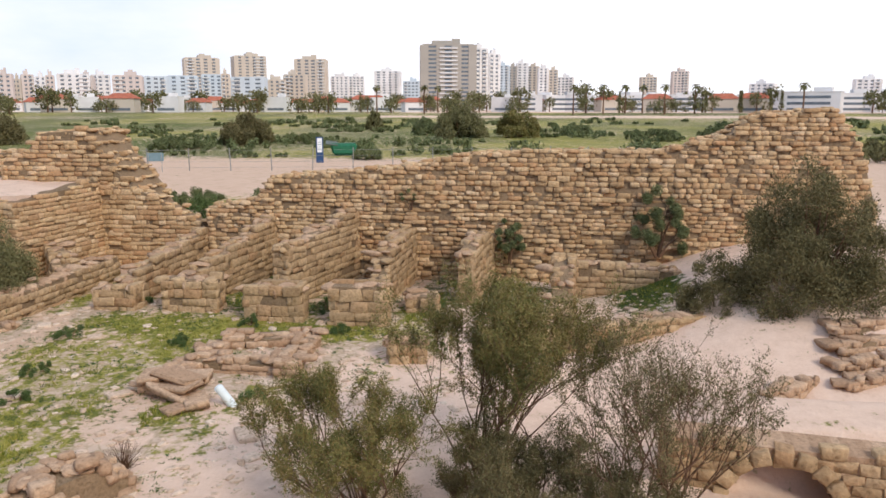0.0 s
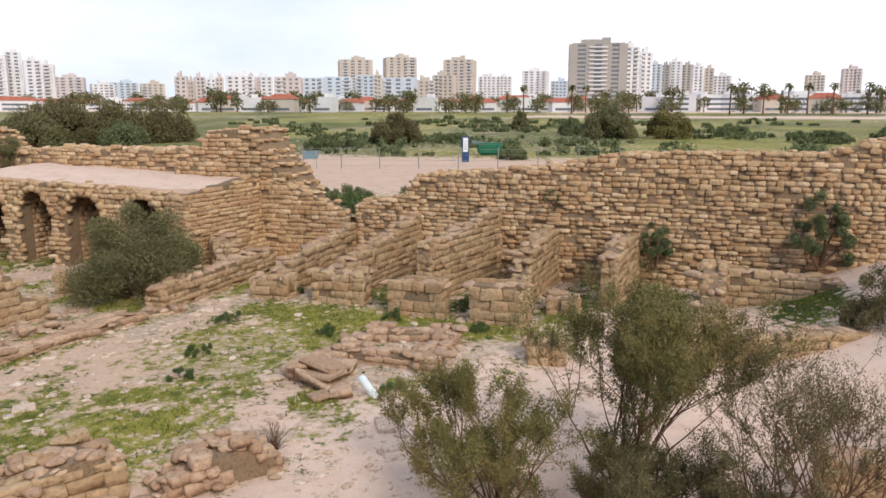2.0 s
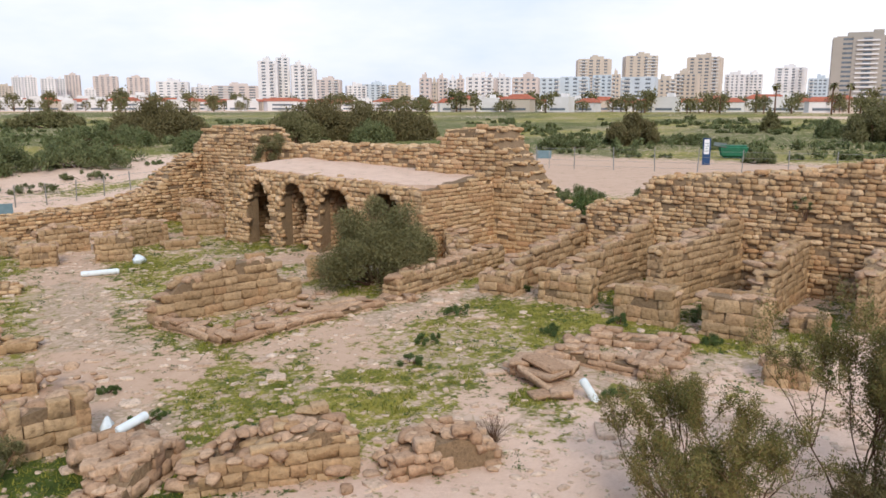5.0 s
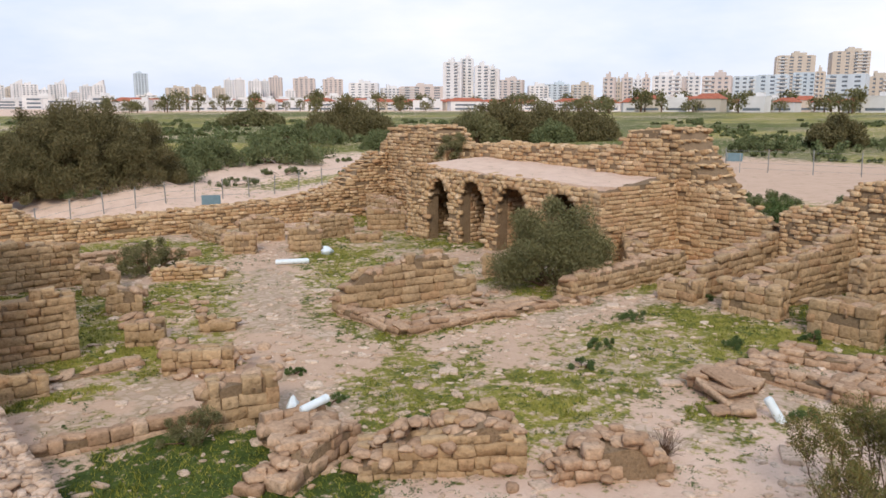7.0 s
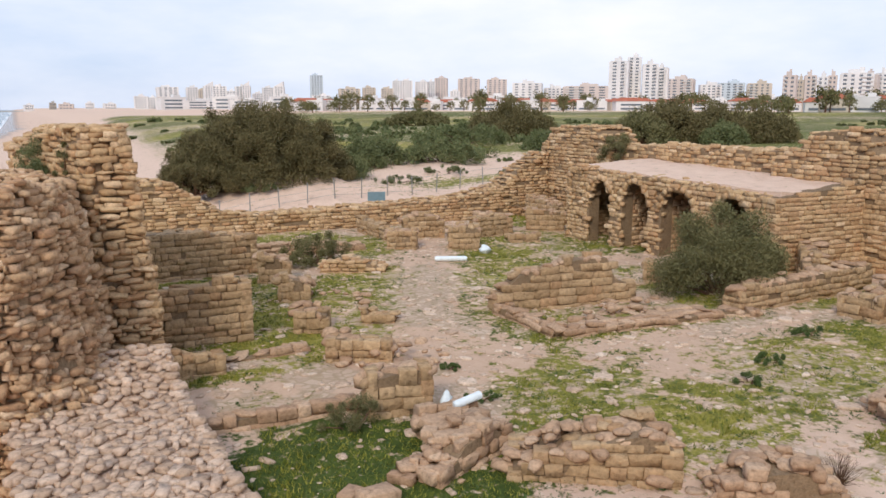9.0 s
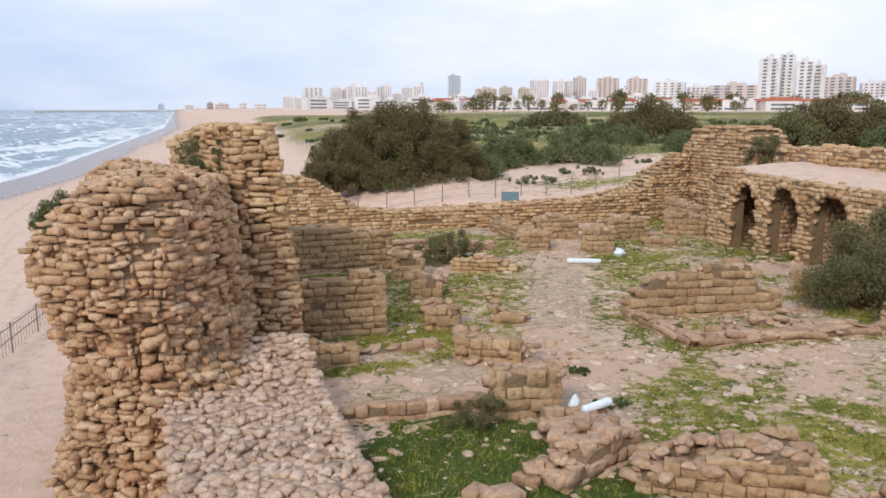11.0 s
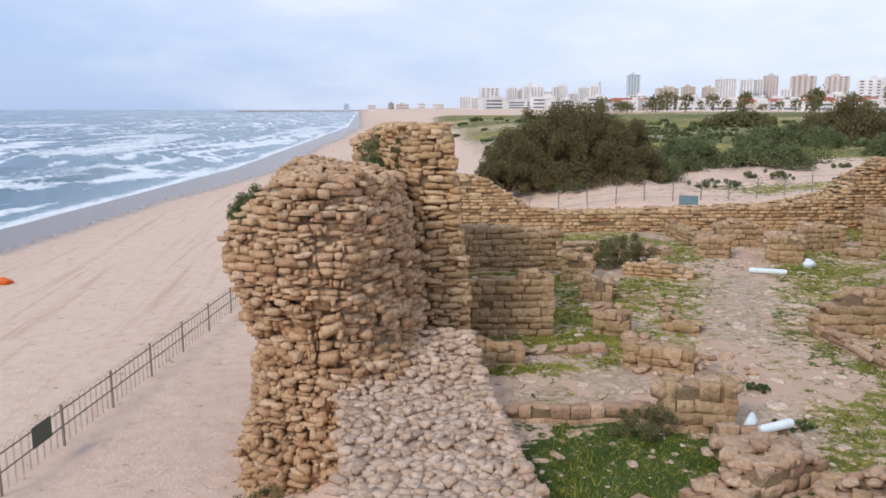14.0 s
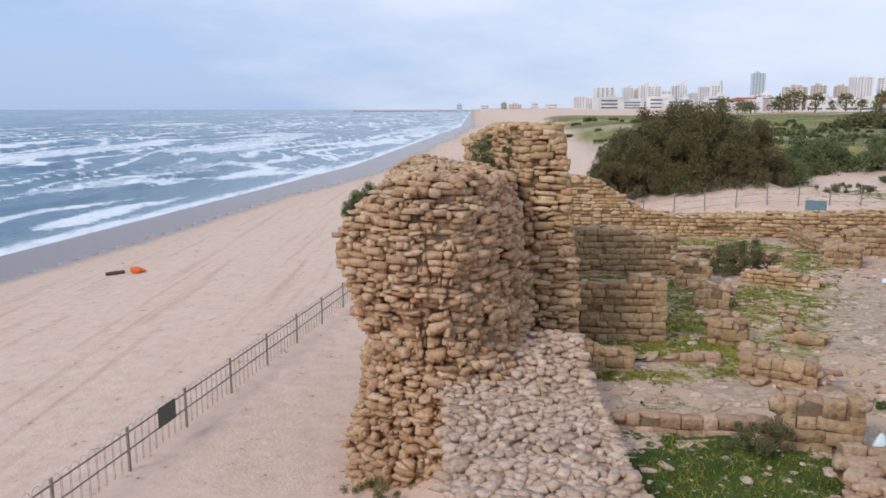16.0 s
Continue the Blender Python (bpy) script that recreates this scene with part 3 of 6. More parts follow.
def grass_amount(x, y):
    x, y = np.asarray(x, float), np.asarray(y, float)
    g = np.zeros_like(x)
    for px, py, a, b, turn, k in GRASSY + GRASSY2:
        c, s = math.cos(radians(turn)), math.sin(radians(turn))
        dx, dy = x - px, y - py
        q = ((dx * c + dy * s) / a) ** 2 + ((-dx * s + dy * c) / b) ** 2
        g = np.maximum(g, k * np.exp(-q * q * 0.7))
    inside = (1 - smooth(33, 36, x)) * (1 - smooth(44, 48, y)) * smooth(2.5, 4, x)
    # thin weeds nearly everywhere but on the trodden ways
    path = np.exp(-(((x - 9.5) * 0.86 - (y - 17) * 0.5) / 1.5) ** 2) * smooth(15, 17, y) * (1 - smooth(38, 41, y))
    path = np.maximum(path, np.exp(-((y - 19.8 - 0.05 * (x - 5)) / 0.9) ** 2) * (1 - smooth(9, 11, x)))
    path = np.maximum(path, np.exp(-((y - 18.2 + 0.16 * (x - 16)) / 0.7) ** 2) * smooth(14, 17, x))
    sandy = smooth(-2, 5, y + (x - 12) * 0.62 - 8.5)
    weeds = 0.74 * smooth(0.26, 0.58, fbm(x * 0.32, y * 0.32, 15, 5)) * sandy
    g = np.maximum(g * (0.55 + 0.75 * fbm(x * 0.45, y * 0.45, 16, 5)), weeds) * (1 - 0.8 * path)
    g = g * inside
    # the plain beyond the walls
    n = fbm(x * 0.03, y * 0.05, 21)
    plain = smooth(74, 84, x * 0.97 + y * 0.1 + 8 * (n - 0.5)) * (0.62 + 0.5 * n) * (1 - smooth(400, 430, np.hypot(x, y))) * (1 - 0.9 * np.exp(-((np.hypot(x, y) - 352) / 12) ** 2))
    nb = smooth(66, 80, y) * smooth(8, 20, x - 0.10 * y) * (0.42 + 0.8 * fbm(x * 0.04, y * 0.06, 25))
    bank = np.exp(-(((x - 41) / 3.5) ** 2 + ((y - 18) / 7) ** 2)) * 0.9
    bank2 = np.exp(-(((x - 36) / 9) ** 2 + ((y - 57) / 3.0) ** 2)) * 0.9
    track = np.exp(-((y - (62 + 0.02 * x)) / 2.2) ** 2)
    out = np.maximum(np.maximum(plain, nb * (1 - smooth(480, 560, np.hypot(x, y)))), np.maximum(bank, bank2))
    out = out * (1 - track * (1 - smooth(70, 90, x)))
    return np.clip(np.maximum(g, out * np.maximum(smooth(35, 37.5, x), smooth(48, 51, y))), 0, 1)


def build_ground():
    th = np.radians(np.concatenate([np.linspace(-180, -48, 34), np.arange(-44, 126, 0.4), np.linspace(130, 180, 14)]))
    r = [0.0, 1.0, 2.0]
    while r[-1] < 4500:
        r.append(r[-1] * (1.011 if r[-1] < 60 else 1.03) + 0.02)
    r = np.array(r)
    T, Q = np.meshgrid(th, r)
    X, Y = Q * np.sin(T), Q * np.cos(T)
    Z = ground_z(X, Y)
    n, m = X.shape
    i = np.arange(n * m).reshape(n, m)
    quads = np.stack([i[:-1, :-1], i[:-1, 1:], i[1:, 1:], i[1:, :-1]], -1).reshape(-1, 4)[:, ::-1]
    me = quick_mesh("ground", np.stack([X, Y, Z], -1).reshape(-1, 3), quads, M_GROUND, True)
    u = X - coast(Y)
    g = grass_amount(X, Y)
    wet = (1 - smooth(-0.6, 0.8, u + 5 * (fbm(X * 0.07, Y * 0.05, 31) - 0.5))) * 0.9 + 0.12 * (1 - smooth(0, 7, u))
    court = smooth(3, 5, X) * (1 - smooth(32, 35, X)) * (1 - smooth(44, 47, Y)) * smooth(7, 13, Y + (X - 12) * 0.75)
    stony = court * (0.35 + 0.65 * smooth(0.38, 0.6, fbm(X * 0.5, Y * 0.5, 41)))
    beach = (1 - smooth(20, 24, u)) * smooth(0, 3, u)
    earth = smooth(3, 5, X) * (1 - smooth(33, 36, X)) * (1 - smooth(45, 48, Y)) * smooth(9, 17, Y + (X - 8) * 0.35)
    earth = np.maximum(earth, 0.8 * smooth(38, 46, X) * (1 - smooth(76, 84, X)) * (1 - smooth(40, 48, Y)))
    far_lush = 0.75 * smooth(70, 90, Q) * smooth(0.35, 0.6, fbm(X * 0.02, Y * 0.04, 23))
    for k, v in (("earth", earth), ("grass", g), ("wet", np.clip(wet, 0, 1)), ("stony", stony), ("beach", beach), ("lush", (1 - smooth(9, 12, X)) * (1 - smooth(17, 19, Y)) + smooth(26.5, 28, X) * (1 - smooth(34, 36, X)) * (1 - smooth(14, 16, Y)) + far_lush)):
        me.attributes.new(k, "FLOAT", "POINT").data.foreach_set("value", v.astype(np.float32).ravel())
    return tagged(new("ground", me), "pale pink sand with trodden earth and patches of spring grass", "ground", kind="structure")


build_ground()


def build_sea():
    rows = [3.0]
    while rows[-1] < 4600:
        rows.append(rows[-1] * 1.016 + 0.25)
    rows = np.array(rows)
    th = np.radians(np.arange(-75, 20, 0.25))
    T, Q = np.meshgrid(th, rows)
    X, Y = Q * np.sin(T), Q * np.cos(T)
    u = coast(Y) - 8.5 - X + 4.5 * (fbm(X * 0.06, Y * 0.045, 51) - 0.5)
    near = 1 - smooth(200, 500, u)
    # breakers roll in along the shore, in broken lines
    ph = u * 0.085 + 4.2 * fbm(X * 0.016, Y * 0.014, 53) + 0.5 * fbm(X * 0.1, Y * 0.08, 54)
    crest = np.maximum(0, np.sin(ph * 2 * math.pi * 0.62)) ** 3
    chop = fbm(X * 0.35, Y * 0.20, 57) - 0.5
    amp = smooth(1, 25, u)
    Z = SEA_Z + amp * (0.6 * crest * near * (0.3 + fbm(X * 0.05, Y * 0.02, 55)) + 0.5 * chop * (1 - smooth(250, 900, Q)))
    foam = np.exp(-((u - 1.5) / 2.4) ** 2) * 0.85
    for k, (rate, power, cut) in enumerate(((0.62, 2.5, 0.44), (1.35, 3.0, 0.50), (2.1, 2.5, 0.53))):
        line = np.maximum(0, np.sin((ph * rate + 0.3 * k + 0.7 * fbm(X * 0.05, Y * 0.03, 65 + k)) * 2 * math.pi)) ** power
        gap = smooth(cut - 0.10, cut + 0.10, fbm(u * 0.03 + 3 * k, Y * 0.016, 59 + k, 5))
        foam = np.maximum(foam, line * gap * smooth(3, 12, u) * (1.0 - 0.3 * smooth(120, 300, u)))
    wash = fbm(u * 0.14, Y * 0.05, 63, 5)
    foam = np.maximum(foam, 0.85 * smooth(0.46, 0.68, wash) * (1 - smooth(12, 60, u)))
    foam = np.maximum(foam, 0.7 * smooth(0.55, 0.70, fbm(u * 0.05, Y * 0.009, 61, 5)))
    foam = foam * 0.66 + 0.16
    keep = u > -6
    n, m = X.shape
    i = np.arange(n * m).reshape(n, m)
    quads = np.stack([i[:-1, :-1], i[:-1, 1:], i[1:, 1:], i[1:, :-1]], -1).reshape(-1, 4)[:, ::-1]
    ok = keep.ravel()[quads].any(1)
    me = quick_mesh("sea", np.stack([X, Y, Z], -1).reshape(-1, 3), quads[ok], M_SEA, True)
    sh = 0.9 * (1 - smooth(1, 10, u)) + 0.25 * (1 - smooth(10, 80, u))
    for k, v in (("foam", foam), ("shallow", np.clip(sh, 0, 1))):
        me.attributes.new(k, "FLOAT", "POINT").data.foreach_set("value", v.astype(np.float32).ravel())
    return tagged(new("sea", me), "choppy grey-green sea with white breakers", "sea", kind="structure")


build_sea()

# ---- the ruin: outer walls ----
wall("ruined_wall", "tall eroded east curtain wall of coursed rubble", (34.6, 14.9), (34.6, -13.7), 2.2, -0.2,
     [(0, 3.0), (2.4, 3.6), (3.0, 4.5), (8, 4.9), (10.1, 5.2), (12.1, 5.6), (15.8, 5.7), (20.2, 5.75), (22.5, 6.4), (23.8, 7.3), (26.7, 7.5), (27.8, 6.0), (28.6, 3.4)],
     ch=0.19, sw=0.40, kind="rubble", faces="RT01", single=110, near=(33.5, 3.0), seed=11, ragged=0.2, proud=0.09)
wall("ruined_wall", "low eroded north curtain wall of thin courses", (4.0, 47.6), (34.5, 44.6), 2.0, -0.2,
     [(0, 3.9), (4.9, 3.4), (6.3, 2.6), (8.2, 1.4), (10, 1.2), (19, 1.4), (24, 1.6), (27, 2.2), (28.5, 3.4), (30.6, 4.6)],
     ch=0.2, sw=0.5, kind="rubble", faces="RT", single=60, near=(20, 45), seed=12, ragged=0.15, proud=0.08)
wall("ruined_wall", "stub of the north-east corner tower, stepped and broken", (36.0, 44.4), (36.0, 37.6), 3.0, 0.0,
     [(0, 5.0), (1.3, 6.2), (5.2, 6.4), (6.0, 5.6), (6.8, 4.9)], ch=0.22, sw=0.5, kind="rubble", faces="LRT01", single=40, near=(34, 41), seed=13, ragged=0.2, proud=0.08)
wall("ruined_wall", "eroded curtain wall behind the vaulted block", (36.6, 38.0), (36.6, 24.5), 2.4, 0.0,
     [(0, 5.0), (3, 5.3), (13.5, 5.4)], ch=0.22, sw=0.5, kind="rubble", faces="RT", single=30, near=(35, 30), seed=14, ragged=0.25, proud=0.1)
wall("ruined_wall", "eroded tower stub that steps down to a gap", (36.2, 25.6), (36.2, 18.3), 3.2, 0.0,
     [(0, 5.0), (1.4, 5.5), (2.0, 6.4), (4.5, 6.55), (5.2, 5.4), (6.3, 4.1), (7.3, 2.4)], ch=0.22, sw=0.5, kind="rubble", faces="LRT01", single=60, near=(34, 20), seed=15, ragged=0.2, proud=0.08)

# vaulted block with four arches
wall("vaulted_building", "vaulted stone block with four arched openings", (29.9, 35.4), (29.9, 22.0), 0.9, -0.1,
     [(0, 4.3), (3, 4.1), (8, 4.0), (13.4, 3.75)], ch=0.22, sw=0.42, kind="rubble", faces="RT01", single=60, near=(29, 28), seed=16, ragged=0.12, proud=0.08, category="building",
     openings=((2.7, 0.85, 2.4, 3.55), (5.4, 0.95, 2.4, 3.55), (8.3, 1.05, 2.4, 3.45), (11.6, 0.95, 2.4, 3.4)))


def vault_inside():
    block = bpy.data.objects["vaulted_building"]
    for y in (35.2, 31.35, 28.55, 25.45, 22.3):
        inner = wall("dividing_wall", "", (30.4, y), (35.2, y), 0.7, -0.1, [(0, 3.85), (4.8, 3.85)], ch=0.24, sw=0.45, kind="rubble", mat=M_WARM, faces="R", single=0, seed=int(y * 10))
        inner.parent = block
        del inner["category"]
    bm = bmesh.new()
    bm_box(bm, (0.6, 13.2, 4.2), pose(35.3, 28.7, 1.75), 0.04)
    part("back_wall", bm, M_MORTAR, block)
    bm = bmesh.new()
    r = bmesh.ops.create_grid(bm, x_segments=30, y_segments=50, size=0.5, matrix=pose(33.0, 28.5, 3.75) @ Matrix.Diagonal((6.2, 13.8, 1, 1)))
    for v in bm.verts:
        v.co.z = 4.02 + 0.028 * (v.co.y - 28.5) + 0.06 * (v.co.x - 30) * 0.6 + 0.12 * (float(value_noise(v.co.x * 1.1, v.co.y * 1.1, 17)) - 0.5)
    g = bmesh.ops.extrude_face_region(bm, geom=list(bm.faces))
    for v in [e for e in g["geom"] if isinstance(e, bmesh.types.BMVert)]:
        v.co.z = 3.5
    bmesh.ops.recalc_face_normals(bm, faces=list(bm.faces))
    part("roof", bm, M_GROUND, block, "flat roof covered in trodden sand")


vault_inside()
wall("ruined_wall", "side wall of the vaulted block, neatly coursed", (29.4, 21.75), (34.6, 21.0), 0.8, -0.1, [(0, 3.7), (4.4, 4.2)], ch=0.2, sw=0.5, kind="block", faces="R0", single=60, near=(31, 20), seed=17)
wall("ruined_wall", "inner face of the curtain wall, neatly coursed", (35.0, 21.2), (35.0, 15.0), 1.0, -0.1, [(0, 4.2), (3, 3.6), (6.2, 1.8)], ch=0.22, sw=0.5, kind="block", faces="RT", single=60, near=(33, 18), seed=18)

# casemate piers and spur walls along the east side
PIERS = [(27.0, 15.7, 1.8, 0.95, 21), (27.0, 12.7, 2.3, 1.35, 22), (26.3, 9.3, 2.3, 1.3, 23), (26.2, 6.2, 2.2, 1.45, 24), (28.1, 4.2, 1.2, 0.7, 25)]
for x, y, w, h, sd in PIERS:
    w *= 0.9
    wall("masonry_pier", "squared ashlar pier in front of a casemate wall", (x, y + w / 2), (x, y - w / 2), 0.85, -0.15, [(0, h), (w, h)], ch=0.36, sw=0.6, mat=M_ASHLAR, faces="RLT01", single=60,
         near=(20, 8), seed=sd, ragged=0.03, group="casemate piers", topmat=M_PALE, category="pier")
SPURS = [((27.4, 15.6), (33.6, 15.3), [(0, 1.1), (1.5, 1.5), (6.2, 2.1)], 31), ((27.4, 12.9), (33.6, 12.0), [(0, 1.4), (1, 1.7), (4, 2.2), (6.2, 2.8)], 32),
         ((27.9, 9.6), (33.6, 8.2), [(0, 2.4), (2, 2.5), (5.8, 3.2)], 33), ((27.4, 6.0), (33.6, 5.6), [(0, 0.8), (1.2, 1.4), (2.4, 2.3), (6.2, 2.4)], 34), ((29.3, 2.7), (33.6, 2.2), [(0, 2.0), (1, 2.4), (3, 2.5), (4.3, 2.0)], 35)]
for a, b, tp, sd in SPURS:
    wall("spur_wall", "casemate spur wall of dressed stone with a rubble top", a, b, 0.62, -0.15, tp, ch=0.27, sw=0.55, mat=M_ASHLAR, faces="RLT01", single=60, near=(22, 2), seed=sd, ragged=0.1, group="casemate spur walls", topmat=M_PALE)
wall("spur_wall", "stub of a casemate wall stepping down", (26.8, -0.9), (29.2, -1.0), 0.8, -0.15, [(0, 0.5), (1.0, 0.9), (1.3, 1.5), (2.4, 2.2)], ch=0.3, sw=0.55, mat=M_ASHLAR, faces="RLT01", single=60, near=(22, 0), seed=36, topmat=M_PALE)
wall("ruined_wall", "low cross wall of dressed stone under the curtain wall", (31.2, -1.4), (31.2, -5.6), 0.9, -0.15, [(0, 1.5), (4.2, 1.25)], ch=0.27, sw=0.5, mat=M_ASHLAR, faces="RT01", single=60, near=(28, -2), seed=37, topmat=M_PALE)
wall("ruined_wall", "low retaining wall of reddish blocks above the sand", (23.2, 0.9), (25.9, -6.2), 0.8, -0.2, [(0, 0.95), (1.4, 1.05), (1.7, 0.8), (7.6, 1.0)], ch=0.26, sw=0.5, mat=M_ASHLAR, faces="RT01", single=120, near=(22, 0), seed=38, topmat=M_PALE)
wall("ruined_wall", "long low wall running out into the court", (23.8, 18.9), (31.5, 18.6), 0.8, -0.15, [(0, 0.95), (7.7, 1.2)], ch=0.24, sw=0.5, mat=M_ASHLAR, faces="RT01", single=100, near=(24, 17), seed=39, topmat=M_PALE)

# room of low walls in the middle of the court
wall("ruined_wall", "broken block wall with gaps between its stones", (16.0, 23.3), (21.8, 22.2), 0.7, -0.15, [(0, 0.7), (0.8, 1.45), (3.2, 1.9), (4.6, 1.9), (5.0, 1.0), (5.9, 0.8)], ch=0.33, sw=0.62, mat=M_ASHLAR, faces="RLT01", single=150, near=(17, 20), seed=41, topmat=M_PALE)
wall("kerb_wall", "ankle-high kerb of flat stones round a room", (16.2, 19.6), (22.6, 18.6), 0.6, -0.15, [(0, 0.35), (6.5, 0.3)], ch=0.2, sw=0.7, mat=M_PALE, faces="RLT01", single=80, near=(17, 18), seed=42)
wall("kerb_wall", "ankle-high kerb of flat stones round a room", (16.1, 23.0), (16.1, 19.6), 0.6, -0.15, [(0, 0.4), (3.4, 0.35)], ch=0.2, sw=0.7, mat=M_PALE, faces="RLT01", single=60, near=(15, 19), seed=43)

# west rooms against the sea wall
wall("ruined_wall", "upright wall of even blocks with putlog holes", (3.9, 25.0), (7.2, 24.7), 0.7, -0.3, [(0, 1.95), (2.0, 2.0), (2.4, 2.2), (3.3, 1.9)], ch=0.26, sw=0.5, mat=M_ASHLAR, faces="RT1", single=140, near=(5, 22), seed=51)
wall("ruined_wall", "upright wall of even blocks of the farther room", (4.4, 35.2), (10.6, 35.2), 0.8, -0.3, [(0, 2.2), (3, 2.2), (6.2, 1.8)], ch=0.26, sw=0.5, mat=M_ASHLAR, faces="RT1", single=100, near=(8, 33), seed=52)
wall("ruined_wall", "low stub of dressed blocks", (3.8, 21.9), (5.5, 21.8), 0.7, -0.2, [(0, 0.85), (1.7, 0.55)], ch=0.3, sw=0.5, mat=M_ASHLAR, faces="RT1", single=40, near=(5, 20), seed=53)
wall("kerb_wall", "low kerb of stones at a grassy room", (3.8, 17.7), (7.6, 17.2), 0.5, -0.2, [(0, 0.35), (3.8, 0.4)], ch=0.25, sw=0.5, mat=M_PALE, faces="RT1", single=40, near=(5, 16), seed=54)
wall("masonry_pier", "pier of large dressed blocks at a doorway", (7.7, 16.7), (9.2, 16.3), 0.8, -0.2, [(0, 1.1), (1.5, 1.25)], ch=0.36, sw=0.55, mat=M_ASHLAR, faces="RLT01", single=60, near=(8, 14), seed=55, category="pier", topmat=M_PALE)

# sea wall
wall("ruined_wall", "broad low top of the sea wall, pale worn rubble", (1.9, 2.5), (1.9, 20.5), 3.7, -0.6, [(0, 0.55), (12, 0.6), (16, 0.85), (18, 1.6)], ch=0.16, sw=0.27, kind="rubble", mat=M_PINK_STONE, core=M_PINK_STONE, faces="RT", single=200, topkind="rubble",
     near=(2, 11), seed=61)


def stump_top(x, y):
    return 5.85 - 0.30 * max(0.0, x - 0.9) - 0.55 * max(0.0, -1.1 - x) + 0.35 * (value_noise(x * 1.6, y * 1.3, 4) - 0.5)


mass("ruined_wall", "huge overhanging stump of the sea wall, eroded rubble in earth mortar", [
    (-3.2, [(-2.5, 19.2), (-0.6, 18.3), (0.6, 18.1), (2.0, 18.3), (2.6, 21.6), (2.3, 25.5), (-2.0, 25.5)]),
    (-1.0, [(-2.4, 19.2), (-0.6, 18.2), (0.6, 18.0), (2.0, 18.2), (2.6, 21.6), (2.3, 25.5), (-2.0, 25.5)]),
    (0.6, [(-2.05, 19.3), (-0.6, 18.4), (0.5, 18.2), (1.9, 18.7), (2.6, 21.6), (2.3, 25.5), (-1.9, 25.5)]),
    (1.9, [(-2.0, 19.2), (-0.7, 18.4), (0.5, 18.3), (1.6, 19.2), (2.5, 21.7), (2.2, 25.5), (-1.9, 25.5)]),
    (2.9, [(-2.35, 19.0), (-0.9, 18.1), (0.4, 18.1), (1.45, 19.2), (2.4, 21.8), (2.1, 25.5), (-2.0, 25.5)]),
    (3.9, [(-2.65, 18.9), (-1.0, 18.0), (0.4, 18.1), (1.4, 19.2), (2.3, 21.8), (2.0, 25.5), (-2.0, 25.5)]),
    (4.7, [(-2.4, 19.0), (-1.1, 18.1), (0.4, 18.3), (1.35, 19.4), (2.2, 21.9), (1.9, 25.5), (-1.8, 25.5)]),
    (5.2, [(-1.9, 19.2), (-1.1, 18.4), (0.4, 18.5), (1.25, 19.6), (2.0, 21.9), (1.8, 25.5), (-1.6, 25.5)]),
    (6.1, [(-1.5, 19.5), (-0.9, 18.8), (0.3, 18.9), (1.1, 19.9), (1.8, 22.0), (1.6, 25.5), (-1.3, 25.5)])],
    stump_top, 0.135, 0.29, M_WARM, M_MORTAR, 240, (0, 16), 62, 0.25, loose=0.07, jumbled=2.6)


def remnant_top(x, y):
    return 7.0 - 0.5 * max(0.0, 2.1 - x) - 0.02 * (y - 22) + 0.2 * (value_noise(x * 2, y * 2, 8) - 0.5)


mass("ruined_wall", "tall remnant of the sea wall with a stepped broken edge", [
    (-0.4, [(2.5, 21.9), (4.05, 21.6), (4.2, 24.0), (4.0, 32.0), (0.9, 32.0), (0.9, 27.0)]),
    (2.0, [(2.45, 22.0), (3.95, 21.8), (4.05, 24.0), (3.9, 32.0), (0.9, 32.0), (0.9, 27.0)]),
    (4.2, [(2.4, 22.2), (3.72, 22.1), (3.85, 24.0), (3.75, 32.0), (0.9, 32.0), (0.9, 26.8)]),
    (7.1, [(2.35, 22.6), (3.45, 22.5), (3.5, 24.0), (3.4, 32.0), (1.0, 32.0), (1.0, 26.6)])],
    remnant_top, 0.17, 0.42, M_RUBBLE, M_MORTAR, 200, (3, 18), 63, 0.12)

# the tower stub on the sea wall that carries the viewpoint
wall("ruined_wall", "broad tower stub of rubble at the end of the sea wall", (0.2, -7.0), (0.2, 1.9), 4.0, -2.6, [(0, 5.8), (8.9, 5.8)], ch=0.22, sw=0.5, kind="rubble", faces="LRT1", single=10, near=(0, 2), seed=64)

# wall with a buried arch in the sand
wall("ruined_wall", "squared stone wall over a sand-filled arch", (15.6, -2.6), (14.6, -9.5), 1.0, -1.2, [(0, 1.1), (6.9, 1.05)], ch=0.24, sw=0.42, mat=M_ASHLAR, core=M_PALE, faces="R", single=120, near=(13, -5), seed=71, openings=((2.3, 1.0, -0.25, 0.72),), topmat=M_PALE)

# west rooms: piers and blocks
for x0, y0, x1, y1, th, h, sd in ((10.1, 32.8, 11.3, 32.3, 0.9, 1.25, 81), (9.7, 29.0, 10.8, 28.6, 0.9, 1.0, 82), (8.8, 24.7, 9.8, 24.2, 0.9, 0.85, 83), (8.6, 21.3, 10.2, 20.3, 0.8, 0.8, 84)):
    wall("masonry_pier", "broken pier of dressed blocks in a ruined room", (x0, y0), (x1, y1), th, -0.2, [(0, h), (0.6, h), (1.3, h * 0.8)], ch=0.3, sw=0.5, mat=M_ASHLAR, faces="RLT01", single=40, near=(8, 18), seed=sd,
         group="piers of the west rooms", category="pier", topmat=M_PALE)
wall("kerb_wall", "low sill of stones across a grassy room", (5.6, 22.4), (8.3, 22.5), 0.4, -0.2, [(0, 0.2), (2.7, 0.22)], ch=0.2, sw=0.5, mat=M_PALE, faces="RT1", single=20, near=(6, 20), seed=85)
